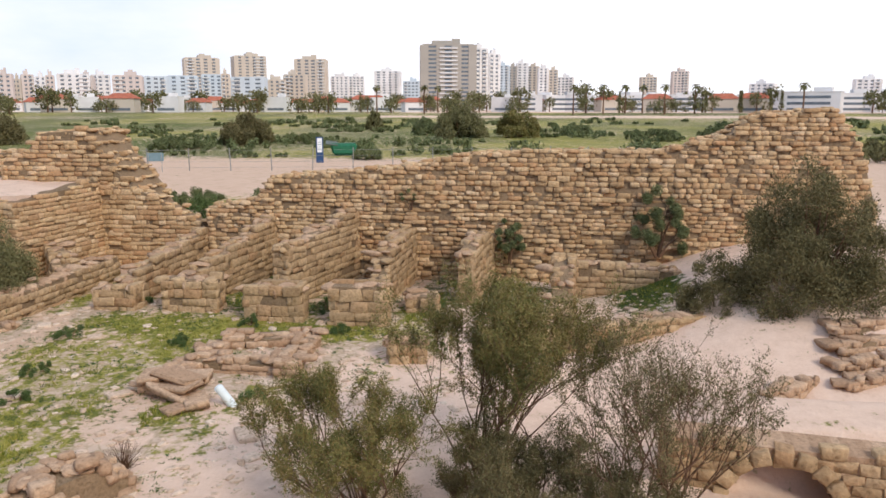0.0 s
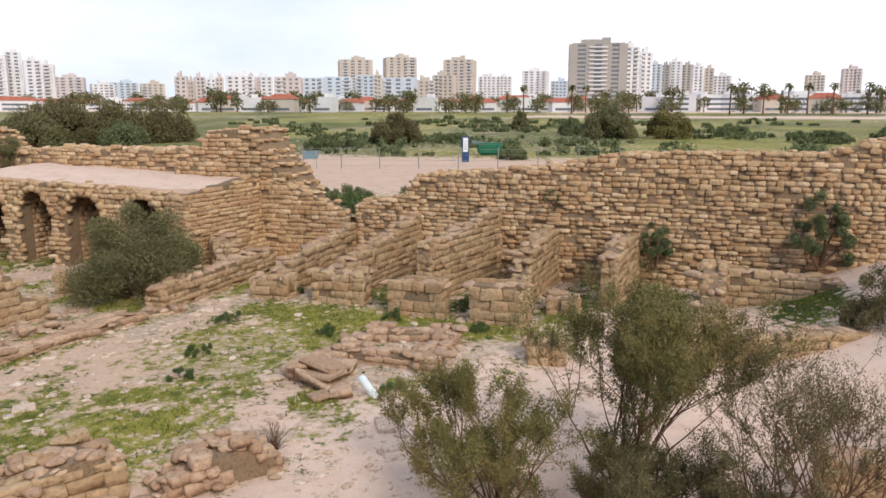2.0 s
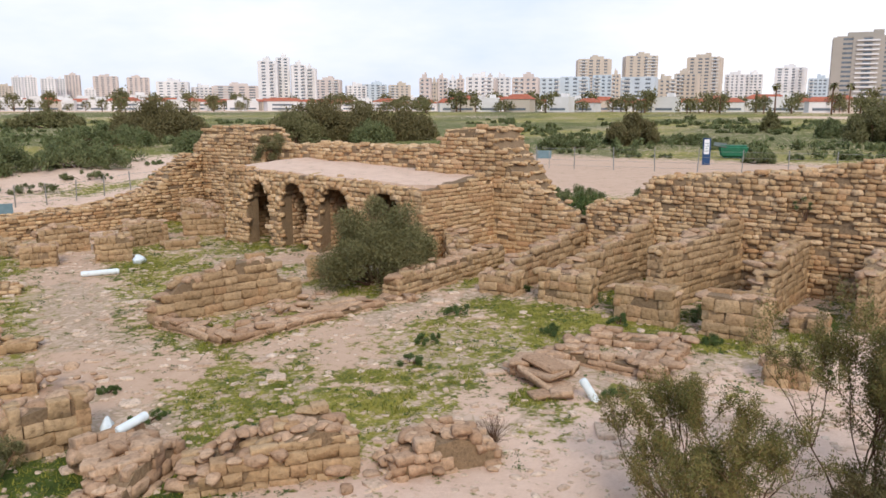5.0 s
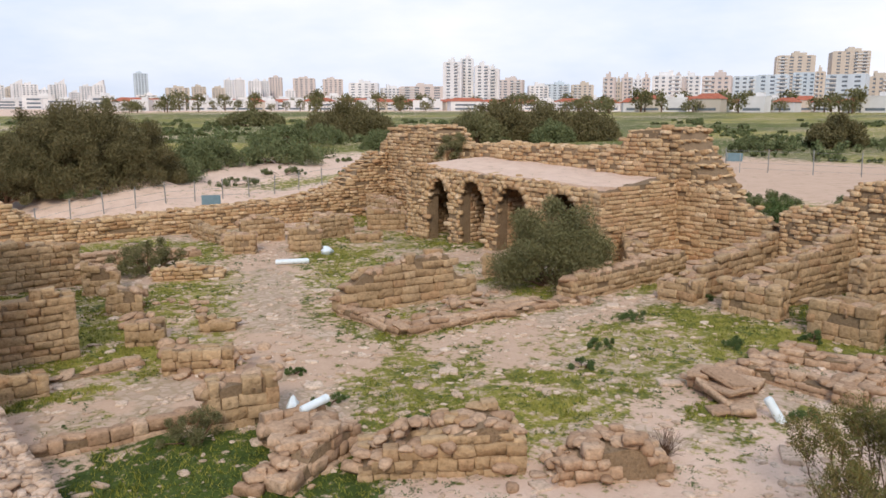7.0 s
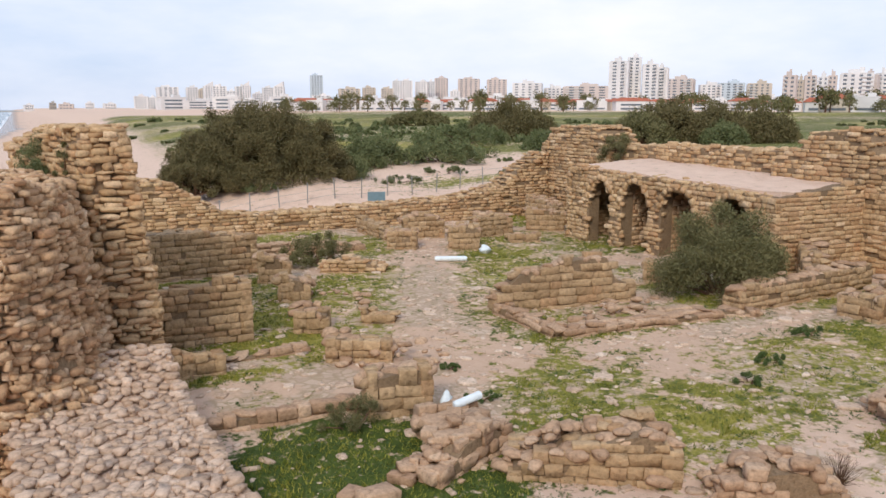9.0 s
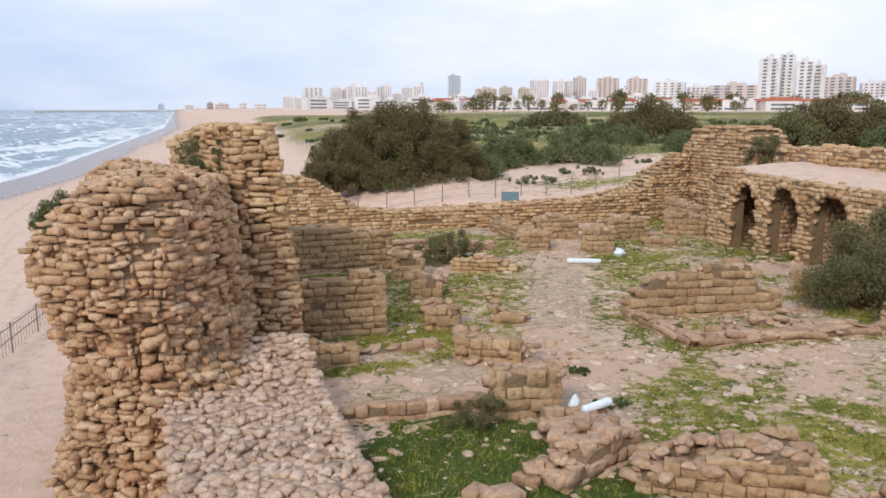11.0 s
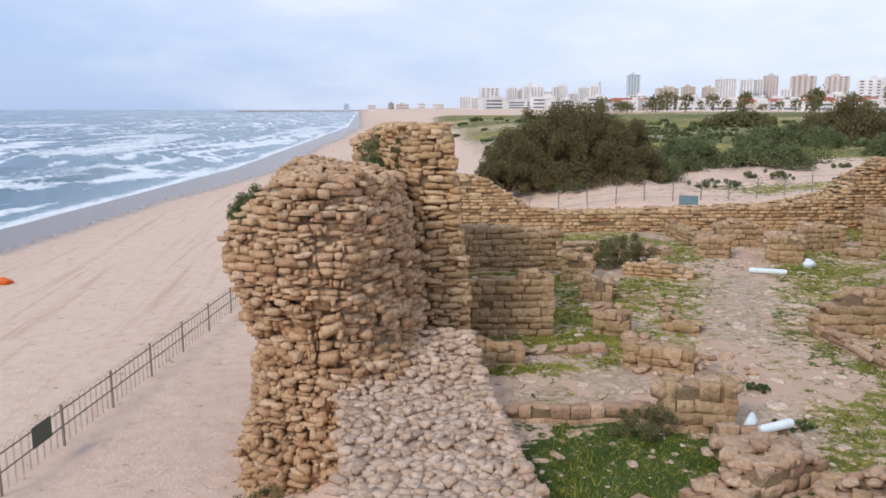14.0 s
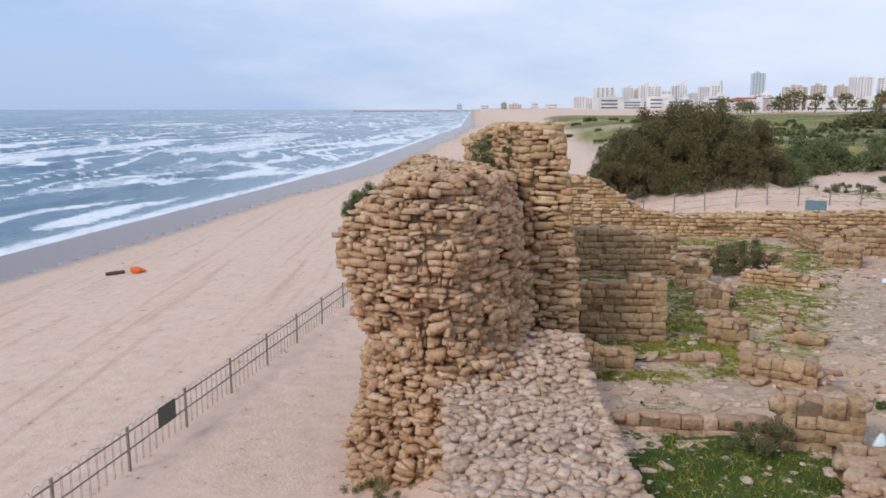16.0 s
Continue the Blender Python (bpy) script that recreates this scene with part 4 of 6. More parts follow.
wall("ruined_wall", "heaped low wall of loose stones", (11.2, 24.5), (12.2, 24.0), 0.6, -0.2, [(0, 0.5), (1.1, 0.35)], ch=0.25, sw=0.5, mat=M_ASHLAR, faces="RLT01", single=20, near=(11, 20), seed=86)
wall("ruined_wall", "heaped low wall of loose stones", (13.3, 33.6), (15.9, 32.2), 0.9, -0.2, [(0, 0.35), (1.2, 0.75), (2.9, 0.3)], ch=0.22, sw=0.45, kind="rubble", faces="RLT01", single=20, near=(14, 30), seed=87)
wall("ruined_wall", "rubble bank behind the west rooms", (8.6, 38.6), (17.5, 38.2), 1.0, -0.2, [(0, 0.9), (4, 0.7), (9, 0.35)], ch=0.22, sw=0.5, kind="rubble", mat=M_PALE, faces="RT", single=20, near=(12, 36), seed=88)
wall("ruined_wall", "low plastered ramp wall", (19.9, 43.6), (19.8, 38.3), 0.5, -0.2, [(0, 1.0), (5.3, 0.55)], ch=0.25, sw=0.5, mat=M_ASHLAR, faces="LRT1", single=20, near=(19, 38), seed=89)
for x0, y0, x1, y1, th, h, sd in ((18.7, 37.4, 20.0, 36.6, 1.0, 1.1, 91), (21.5, 35.7, 22.9, 34.9, 1.2, 1.35, 92), (24.8, 38.2, 27.2, 38.3, 1.0, 1.35, 93), (21.0, 40.0, 23.2, 39.2, 1.0, 1.5, 94), (25.6, 35.8, 27.1, 34.9, 0.7, 0.5, 95)):
    wall("ruined_wall", "stub of a courtyard wall in dressed blocks", (x0, y0), (x1, y1), th, -0.2, [(0, h * 0.85), (0.7, h), (1.6, h * 0.9), (2.4, h * 0.7)], ch=0.28, sw=0.48, mat=M_ASHLAR, faces="RLT01", single=30, near=(20, 32), seed=sd,
         group="stubs in the north of the court", topmat=M_PALE)
for x0, y0, x1, y1, th, h, sd in ((26.4, 40.4, 27.5, 39.0, 1.0, 1.2, 96), (29.2, 39.0, 31.0, 37.6, 1.0, 1.4, 97), (32.3, 42.6, 32.3, 39.4, 1.0, 1.7, 98)):
    wall("ruined_wall", "stub of a courtyard wall in dressed blocks", (x0, y0), (x1, y1), th, -0.2, [(0, h), (1.5, h * 0.9), (3, h * 0.8)], ch=0.28, sw=0.48, mat=M_ASHLAR, faces="RLT01", single=30, near=(26, 34), seed=sd,
         group="stubs in the north of the court", topmat=M_PALE)
wall("ruined_wall", "two upright blocks beside the shrub", (24.5, 24.1), (25.3, 23.0), 0.5, -0.2, [(0, 1.0), (0.6, 0.4), (0.8, 1.0), (1.4, 0.9)], ch=0.4, sw=0.5, mat=M_ASHLAR, faces="RLT01", single=20, near=(22, 20), seed=99)
wall("ruined_wall", "crumbled wall between shrub and vaulted block", (30.6, 20.6), (28.6, 18.9), 0.7, -0.2, [(0, 1.8), (1.3, 1.6), (2.6, 0.9)], ch=0.25, sw=0.5, mat=M_ASHLAR, faces="LRT01", single=20, near=(25, 18), seed=100, topmat=M_PALE)

# basin and pedestal in the court
for a, b, h, sd in (((18.6, 10.1), (22.9, 9.8), 0.35, 111), ((22.9, 9.8), (23.5, 7.2), 0.45, 112), ((23.4, 7.2), (20.4, 7.0), 0.5, 113), ((20.9, 9.9), (20.9, 7.3), 0.4, 114)):
    L_ = math.dist(a, b)
    wall("basin_wall", "low crumbling wall of a stone basin", a, b, 0.65, -0.2, [(0, h), (L_ * 0.5, h * 0.8), (L_, h)], ch=0.2, sw=0.5, mat=M_PALE, faces="RLT01", single=26, near=(18, 6), seed=sd, group="basin walls")
rock_pile("fallen_stones", "stack of tilted flat slabs beside the basin", [(18.5, 9.3, 0.15, 1.5, 0.9, 0.18, 70), (18.6, 9.4, 0.33, 1.4, 0.8, 0.16, 62), (18.8, 9.4, 0.5, 1.2, 0.8, 0.15, 75), (18.0, 8.6, 0.1, 0.8, 0.6, 0.2, 30), (18.9, 10.2, 0.45, 0.9, 0.6, 0.2, 10),
                                                                             (17.6, 9.0, 0.05, 0.6, 0.5, 0.15, 50), (19.6, 9.3, 0.2, 0.8, 0.6, 0.25, 100)], M_PALE, 121, kind="block")
wall("stone_pedestal", "square pedestal of worn blocks", (22.3, 4.4), (22.5, 3.3), 0.9, -0.2, [(0, 0.75), (1.1, 0.7)], ch=0.36, sw=0.5, mat=M_ASHLAR, faces="RLT01", single=30, near=(20, 3), seed=122, category="pedestal", topmat=M_PALE)

# heaps of masonry near the sea wall
wall("fallen_masonry", "heap of fallen masonry blocks in the grass", (7.2, 13.0), (9.6, 13.9), 1.0, -0.2, [(0, 0.35), (0.7, 0.4), (0.9, 0.7), (1.7, 0.75), (2.5, 0.5)], ch=0.24, sw=0.42, kind="rubble", mat=M_PALE, faces="RLT01", single=80, near=(8, 11), topkind="block",
     seed=123, ragged=0.15, proud=0.12, category="stones")
wall("fallen_masonry", "slab of toppled masonry behind the heap", (8.2, 14.6), (9.7, 14.6), 0.9, -0.2, [(0, 0.55), (1.5, 0.6)], ch=0.26, sw=0.5, kind="rubble", mat=M_PALE, faces="RLT01", single=50, near=(8, 12), seed=129, ragged=0.12, proud=0.1, category="stones")
rock_pile("fallen_masonry", "two rough blocks lying in the grass", [(6.0, 12.6, 0.15, 0.8, 0.45, 0.32, 10), (5.6, 13.0, 0.1, 0.45, 0.35, 0.25, 40), (6.8, 13.1, 0.1, 0.55, 0.25, 0.2, 130)], M_PALE, 124, kind="block")
wall("ruined_wall", "crumbling corner of a wall with a broken top", (9.1, 12.6), (11.9, 10.6), 1.2, -0.2, [(0, 0.3), (1, 0.7), (2.2, 1.0), (2.8, 1.15), (3.4, 0.8)], ch=0.24, sw=0.45, mat=M_ASHLAR, faces="RLT01", single=120, near=(9, 9), seed=125, topmat=M_PALE, ragged=0.15)
wall("ruined_wall", "heap of broken rubble masonry", (11.9, 9.6), (13.9, 8.3), 1.0, -0.2, [(0, 0.3), (0.5, 0.55), (1.2, 0.8), (2.0, 0.6), (2.4, 0.2)], ch=0.22, sw=0.4, kind="rubble", mat=M_PALE, faces="RLT01", single=90, near=(11, 8), seed=126, ragged=0.2, proud=0.1)
def heap(label, a, b, n, spread, zlo, zhi, seed):
    """Broken stones lying along the top and foot of a ruined wall from a to b."""
    rr = random.Random(seed)
    spots = []
    for _ in range(n):
        t, o = rr.random(), rr.gauss(0, spread)
        w = rr.choice((0.18, 0.26, 0.36, 0.5)) * rr.uniform(0.8, 1.2)
        z = max(0.03, (zlo + (zhi - zlo) * math.sin(math.pi * min(1, t * 1.1))) * (1 - min(1, abs(o) / (2 * spread)) ** 2))
        spots.append((a[0] + (b[0] - a[0]) * t - (b[1] - a[1]) * o * 0.3, a[1] + (b[1] - a[1]) * t + (b[0] - a[0]) * o * 0.3, z, w, w * rr.uniform(0.5, 0.9), w * rr.uniform(0.3, 0.6), rr.uniform(0, 180)))
    rock_pile("fallen_stones", label, spots, M_PALE, seed)


heap("loose broken stones on a crumbling wall corner", (9.0, 12.6), (11.8, 10.7), 40, 0.5, 0.35, 1.0, 141)
heap("loose broken stones on a rubble heap", (11.9, 9.7), (13.9, 8.3), 36, 0.5, 0.3, 0.75, 142)
heap("loose broken stones on fallen masonry", (7.3, 13.1), (9.6, 14.1), 20, 0.45, 0.35, 0.65, 143)
heap("loose broken stones among low walls", (9.0, 21.0), (11.8, 19.4), 20, 0.6, 0.1, 0.4, 144)
heap("loose broken stones along a low wall", (10.0, 28.6), (12.6, 27.0), 20, 0.6, 0.1, 0.4, 145)
heap("loose broken stones inside the kerbed room", (17.0, 21.6), (23.6, 20.4), 30, 0.35, 0.05, 0.25, 146)
wall("kerb_wall", "line of flat kerb stones beside the path", (20.2, 20.6), (24.0, 18.0), 0.6, -0.15, [(0, 0.2), (4.6, 0.25)], ch=0.2, sw=0.7, mat=M_PALE, faces="RLT01", single=30, near=(20, 18), seed=127)
wall("ruined_wall", "stones of a buried wall showing through the sand", (19.2, -5.7), (21.2, -7.4), 0.5, -0.3, [(0, 0.25), (1.2, 0.5), (2.6, 0.35)], ch=0.25, sw=0.45, mat=M_PALE, faces="RLT01", single=20, near=(18, -5), seed=128)
for k in range(4):
    wall("stone_step", "worn stone step half buried in drifted sand", (20.8 + 0.75 * k, -8.2 - 0.1 * k), (21.6 + 0.75 * k, -9.9 - 0.1 * k), 0.5, 0.0, [(0, 0.45 + 0.28 * k), (1.9, 0.5 + 0.28 * k)], ch=0.2, sw=0.5, mat=M_PALE, faces="RT", single=12, near=(18, -8), topkind="block",
         seed=130 + k, group="sanded-up steps", category="step")

# ---- plants ----
def leaf_cloud(centers, radii, count, size, rr_seed, flat=0.35, droop=0.0):
    """Leaves as small bent-free quads, scattered in clumps. Returns vertices and quads."""
    g = np.random.default_rng(rr_seed)
    centers, radii = np.asarray(centers, float), np.asarray(radii, float)
    k = g.integers(0, len(centers), count)
    d = g.normal(size=(count, 3))
    d /= np.linalg.norm(d, axis=1)[:, None]
    r = g.random(count) ** 0.6
    p = centers[k] + d * (r * radii[k])[:, None]
    ax = d * 0.6 + g.normal(size=(count, 3)) * 0.6 + np.array([0, 0, 0.5 - droop])
    ax /= np.linalg.norm(ax, axis=1)[:, None]
    o = g.normal(size=(count, 3))
    side = np.cross(ax, o)
    side /= np.linalg.norm(side, axis=1)[:, None]
    L = size * g.uniform(0.6, 1.4, count)[:, None]
    a, b = ax * L * 0.5, side * L * 0.5 * flat
    v = np.stack([p - a, p + b - a * 0.1, p + a, p - b - a * 0.1], 1).reshape(-1, 3)
    return v, np.arange(count * 4).reshape(-1, 4)


def tube(path, r0, r1, sides=5):
    """A tapered limb along a path of points."""
    path = [Vector(p) for p in path]
    vs, fs = [], []
    for i, p in enumerate(path):
        d = (path[min(i + 1, len(path) - 1)] - path[max(i - 1, 0)]).normalized()
        a = d.orthogonal().normalized()
        b = d.cross(a)
        r = r0 + (r1 - r0) * i / (len(path) - 1)
        vs += [tuple(p + a * (r * math.cos(2 * math.pi * k / sides)) + b * (r * math.sin(2 * math.pi * k / sides))) for k in range(sides)]
    for i in range(len(path) - 1):
        for k in range(sides):
            j = (k + 1) % sides
            fs.append((i * sides + k, i * sides + j, (i + 1) * sides + j, (i + 1) * sides + k))
    return vs, fs


def joined(pieces):
    V, F = [], []
    for vs, fs in pieces:
        o = len(V)
        V += vs
        F += [tuple(i + o for i in f) for f in fs]
    return V, F


def thing_at(name, label, category, x, y, z=None, group=""):
    e = new(name)
    e.matrix_basis = Matrix.Translation((x, y, float(ground_z(x, y)) if z is None else z))
    return tagged(e, label, category, group)


def child(name, me, parent, label=""):
    ob = new(name, me)
    ob.parent = parent
    return tagged(ob, label)


def bush(label, x, y, rx, ry, h, leaves, size, mat, seed, z=None, clumps=40, group="", sink=0.15, name="shrub", tilt=0.0, lump=0.30):
    """A dense shrub: short limbs and a crown of many leaf clumps with an uneven outline."""
    g = np.random.default_rng(seed)
    e = thing_at(name, label, "shrub", x, y, z, group)
    cs, rs = [], []
    rmax = lump * min(rx, ry, h)
    for _ in range(clumps):
        a, q = g.uniform(0, 2 * math.pi), g.random() ** 0.5
        r = rmax * g.uniform(0.6, 1.15)
        lim = math.sqrt(max(0.0, 1 - q * q)) * (0.85 + 0.25 * g.random())
        zc = max(0.3 * r, (h - 0.7 * r) * lim * (g.uniform(0.0, 1.0) ** (0.42 if lump > 0.25 else 0.62)))
        cs.append(((rx - 0.6 * r) * q * math.cos(a) + tilt * zc, (ry - 0.6 * r) * q * math.sin(a), zc))
        rs.append(r)
    v, f = leaf_cloud(cs, rs, leaves, size, seed + 1)
    v[:, 2] = np.maximum(v[:, 2], -sink)
    limbs = []
    for c in cs[: max(5, clumps // 4)]:
        m = (c[0] * 0.4 + g.uniform(-0.1, 0.1) * rx, c[1] * 0.4, c[2] * 0.45)
        limbs.append(tube([(c[0] * 0.06, c[1] * 0.06, -0.2), m, c], 0.02 * h + 0.015, 0.008, 5))
    V, F = joined(limbs)
    me = quick_mesh("trunk", V, F, M_BARK, True)
    child("trunk", me, e)
    child("crown", quick_mesh("crown", v, f, mat), e)
    return e


def tamarisk(label, x, y, h, spread, seed, leaves, mat, size=0.05, lean=(0, 0), bare=0.0, spray=0.16):
    """A feathery tamarisk: many rising stems that fork into fine twigs, with sprays of tiny leaves."""
    rr = random.Random(seed)
    g = np.random.default_rng(seed)
    e = thing_at("tamarisk_shrub", label, "shrub", x, y)
    stems, twigs, tips = [], [], []

    def grow(p, d, length, r, depth):
        pts, q = [p], p
        for _ in range(4):
            d = (d + Vector((rr.uniform(-0.22, 0.22), rr.uniform(-0.22, 0.22), rr.uniform(-0.08, 0.16)))).normalized()
            q = q + d * (length / 4)
            pts.append(q)
        (stems if depth < 2 else twigs).append(tube(pts, r, r * 0.55, 5 if depth < 2 else 3))
        if depth >= 1:
            tips.extend(pts[1:] if depth > 1 else pts[3:])
        if depth < 4:
            for i in range(rr.choice((3, 3, 4)) if depth else 3):
                at_ = pts[rr.choice((2, 3, 4, 4))]
                k = Vector((rr.uniform(-1, 1), rr.uniform(-1, 1), rr.uniform(-0.1, 0.7)))
                grow(at_, (d + k * 0.75).normalized(), length * rr.uniform(0.5, 0.75), r * 0.55, depth + 1)

    for i in range(13):
        a = 2 * math.pi * i / 13 + rr.uniform(-0.3, 0.3)
        o = rr.uniform(0.2, 1.5) * spread / h
        d = Vector((math.cos(a) * o + lean[0], math.sin(a) * o + lean[1], 1.0)).normalized()
        grow(Vector((math.cos(a) * 0.25, math.sin(a) * 0.25, -0.1)), d, h * rr.uniform(0.36, 0.5), 0.026, 0)
    V, F = joined(stems)
    child("trunk", quick_mesh("trunk", V, F, M_BARK, True), e)
    V, F = joined(twigs)
    child("twig_mass", quick_mesh("twig_mass", V, F, M_BARK), e)
    pts = np.array([t[:] for t in tips])
    pts = pts[g.random(len(pts)) > bare]
    v, f = leaf_cloud(pts, np.full(len(pts), spray), leaves, size, seed + 3, 0.3)
    child("foliage", quick_mesh("foliage", v, f, mat), e)
    return e


tamarisk("feathery olive-green tamarisk growing in the sand", 13.4, 3.3, 2.9, 2.3, 3, 56000, M_LEAF_OLIVE, 0.055, spray=0.13)
tamarisk("tall brownish-green tamarisk growing in the sand", 14.9, 0.9, 4.4, 1.5, 4, 90000, M_LEAF_OLIVE, 0.055, spray=0.13)
tamarisk("half-bare reddish tamarisk with dark twigs", 12.9, -2.0, 3.7, 2.1, 5, 26000, M_LEAF_BROWN, bare=0.35, spray=0.10)
tamarisk("low brown tamarisk at the foot of the taller ones", 12.6, 0.3, 2.0, 1.8, 6, 40000, M_LEAF_BROWN, bare=0.15, spray=0.11)
tamarisk("low brown tamarisk at the foot of the taller ones", 12.4, -1.3, 1.8, 1.6, 7, 26000, M_LEAF_BROWN, bare=0.25, spray=0.11)
bush("leafy base of a tamarisk clump in the sand", 13.3, 3.2, 1.3, 1.1, 0.9, 12000, 0.045, M_LEAF_OLIVE, 31, clumps=40)
bush("leafy brown tamarisk clump in the sand", 14.4, 0.8, 0.9, 0.9, 2.4, 20000, 0.045, M_LEAF_OLIVE, 32, clumps=60, lump=0.22)
bush("leafy brown tamarisk clump in the sand", 12.2, -0.6, 1.2, 1.1, 0.8, 12000, 0.045, M_LEAF_BROWN, 33, clumps=40)
bush("large rusty-brown tamarisk thicket on the sand bank", 26.2, -8.8, 3.2, 2.8, 5.5, 120000, 0.09, M_LEAF_BROWN, 11, clumps=230, z=0.5, lump=0.22)
bush("rusty-green tamarisk thicket on the sand bank", 26.3, -6.0, 1.8, 1.5, 3.0, 26000, 0.08, M_LEAF_BROWN, 13, clumps=60, z=0.1, lump=0.22)
bush("dense rounded dark-green shrub in the court", 25.65, 21.1, 3.1, 2.7, 3.75, 80000, 0.10, M_LEAF_DARK, 12, clumps=90)
bush("grey-green shrub rooted in the wall face", 33.2, 1.2, 0.6, 0.7, 2.2, 8000, 0.09, M_LEAF_GREY, 14, z=1.0, clumps=20, sink=0.3)
bush("grey-green shrub rooted in the wall face", 33.1, -5.0, 0.9, 1.3, 3.0, 16000, 0.09, M_LEAF_GREY, 15, z=1.5, clumps=30, sink=0.3)
bush("small dry shrub rooted in the wall face", 33.3, 5.5, 0.4, 0.65, 0.9, 1500, 0.07, M_LEAF_GREY, 16, z=3.3, clumps=10, sink=0.3)
bush("spreading shrub on the broken corner tower", 35.0, 37.4, 1.2, 1.2, 2.1, 8000, 0.09, M_LEAF_DARK, 17, z=4.2, clumps=26)
bush("low dark shrub in a ruined room", 13.6, 35.2, 2.2, 1.1, 1.75, 18000, 0.08, M_LEAF_DARK, 18, clumps=40)
bush("low spreading shrub beside a pier", 7.0, 16.0, 0.9, 0.6, 0.95, 7000, 0.05, M_LEAF_DARK, 19, clumps=22)
bush("scrubby plant on the side of the sea wall", -1.95, 19.8, 0.75, 0.9, 1.15, 12000, 0.06, M_LEAF_GREY, 20, z=4.5, clumps=22, sink=0.3)
bush("weeds at the foot of the sea wall", -1.4, 18.2, 1.5, 0.7, 0.6, 5000, 0.05, M_LEAF_DARK, 22, clumps=22)
bush("overgrowth hanging from the crown of the sea wall", 1.55, 25.6, 0.85, 1.7, 1.55, 20000, 0.06, M_LEAF_GREY, 23, z=5.3, clumps=60, sink=1.2)
bush("trailing plant on the flank of the sea wall", 2.0, 23.6, 0.4, 0.7, 2.0, 6000, 0.05, M_LEAF_DARK, 24, z=5.1, clumps=16, sink=0.4)
bush("dark plants against the inner face of the sea wall", 4.1, 27.0, 0.4, 1.2, 1.5, 4000, 0.06, M_LEAF_DARK, 25, z=3.6, clumps=16, sink=0.6)
for k, (x, y, r, h) in enumerate(((23.1, 15.3, 0.75, 0.45), (19.8, 14.2, 0.55, 0.35), (17.8, 13.4, 0.5, 0.35), (27.4, 14.9, 0.45, 0.4), (25.2, 9.9, 0.5, 0.5), (24.9, 6.6, 0.5, 0.4), (22.9, 11.4, 0.5, 0.4), (18.6, 7.4, 0.6, 0.35), (23.4, 3.2, 0.6, 0.3),
                                  (10.6, 16.0, 0.6, 0.3), (11.2, 18.6, 0.4, 0.25), (27.6, 7.9, 0.7, 0.6))):
    bush("low dark-green weed clump in the court", x, y, r, r * 0.8, h, 4500, 0.038, M_LEAF_WEED, 40 + k, clumps=12, group="weed clumps in the court")
for k, (az, d, w, h, mat, n) in enumerate(((22.8, 68, 7.0, 2.6, M_LEAF_GREY, 18000), (25.5, 76, 8, 2.6, M_LEAF_GREY, 12000), (30.5, 79, 10, 2.2, M_LEAF_GREY, 12000), (38.1, 100, 7, 2.4, M_LEAF_GREY, 7000),
                                             (35.6, 130, 17.5, 5.6, M_LEAF_BROWN, 26000), (28.8, 228, 22, 4.2, M_LEAF_DARK, 9000), (46.5, 122, 15, 5.4, M_LEAF_BROWN, 22000), (49.5, 124, 14, 5.2, M_LEAF_BROWN, 20000), (53.0, 128, 12, 4.6, M_LEAF_BROWN, 14000), (50.3, 119, 8, 3.0, M_LEAF_GREY, 9000), (44.8, 116, 11, 4.4, M_LEAF_DARK, 10000), (32.0, 112, 16, 2.6, M_LEAF_GREY, 9000))):
    p = (d * math.sin(radians(az)), d * math.cos(radians(az)))
    bush("broad dark thicket on the dunes", *p, w / 2, w / 2.6, h * (1.0 if d < 72 else 1.2), int(n * 1.4), 0.0029 * d, mat, 70 + k, clumps=90, group="thickets on the dunes")
bush("large dark brown-green domed thicket on the dunes", 64 * math.sin(radians(17.6)), 64 * math.cos(radians(17.6)), 7.8, 5.0, 6.6, 230000, 0.16, M_LEAF_BROWN, 69, clumps=420, group="thickets on the dunes", lump=0.19, z=1.5)
bush("trailing skirt of the domed thicket", 60 * math.sin(radians(13.0)), 60 * math.cos(radians(13.0)), 2.8, 2.4, 3.4, 34000, 0.15, M_LEAF_BROWN, 68, clumps=90, group="thickets on the dunes", lump=0.22, z=1.3)
for k, (az, d, w, h, mat, n) in enumerate(((69.0, 112, 9.2, 4.7, M_LEAF_BROWN, 18000), (78.0, 184, 5.4, 5.2, M_LEAF_DARK, 5000), (84.2, 136, 12, 6.0, M_LEAF_DARK, 15000), (88.4, 138, 10, 5.6, M_LEAF_OLIVE, 11000), (81.6, 150, 7, 3.6, M_LEAF_GREY, 5000), (92.5, 150, 9, 2.6, M_LEAF_GREY, 5000),
                                             (103, 150, 12, 3.2, M_LEAF_GREY, 6000), (77.5, 80, 4.0, 1.5, M_LEAF_GREY, 4500), (64.5, 100, 9, 2.2, M_LEAF_GREY, 6000), (73.0, 120, 9, 2.0, M_LEAF_GREY, 5000), (98.0, 130, 14, 2.0, M_LEAF_GREY, 7000), (112, 90, 14, 2.4, M_LEAF_DARK, 9000))):
    p = (d * math.sin(radians(az)), d * math.cos(radians(az)))
    bush("scrub bush on the green plain", *p, w * 0.62, w / 2.6, h * 0.95, int(n * 1.4), 0.0029 * d, mat, 90 + k, clumps=44, group="scrub on the plain")
bush("dark green shrub in the gap of the curtain wall", 37.6, 16.8, 1.8, 1.6, 2.2, 12000, 0.1, M_LEAF_WEED, 120, z=1.3, clumps=34)
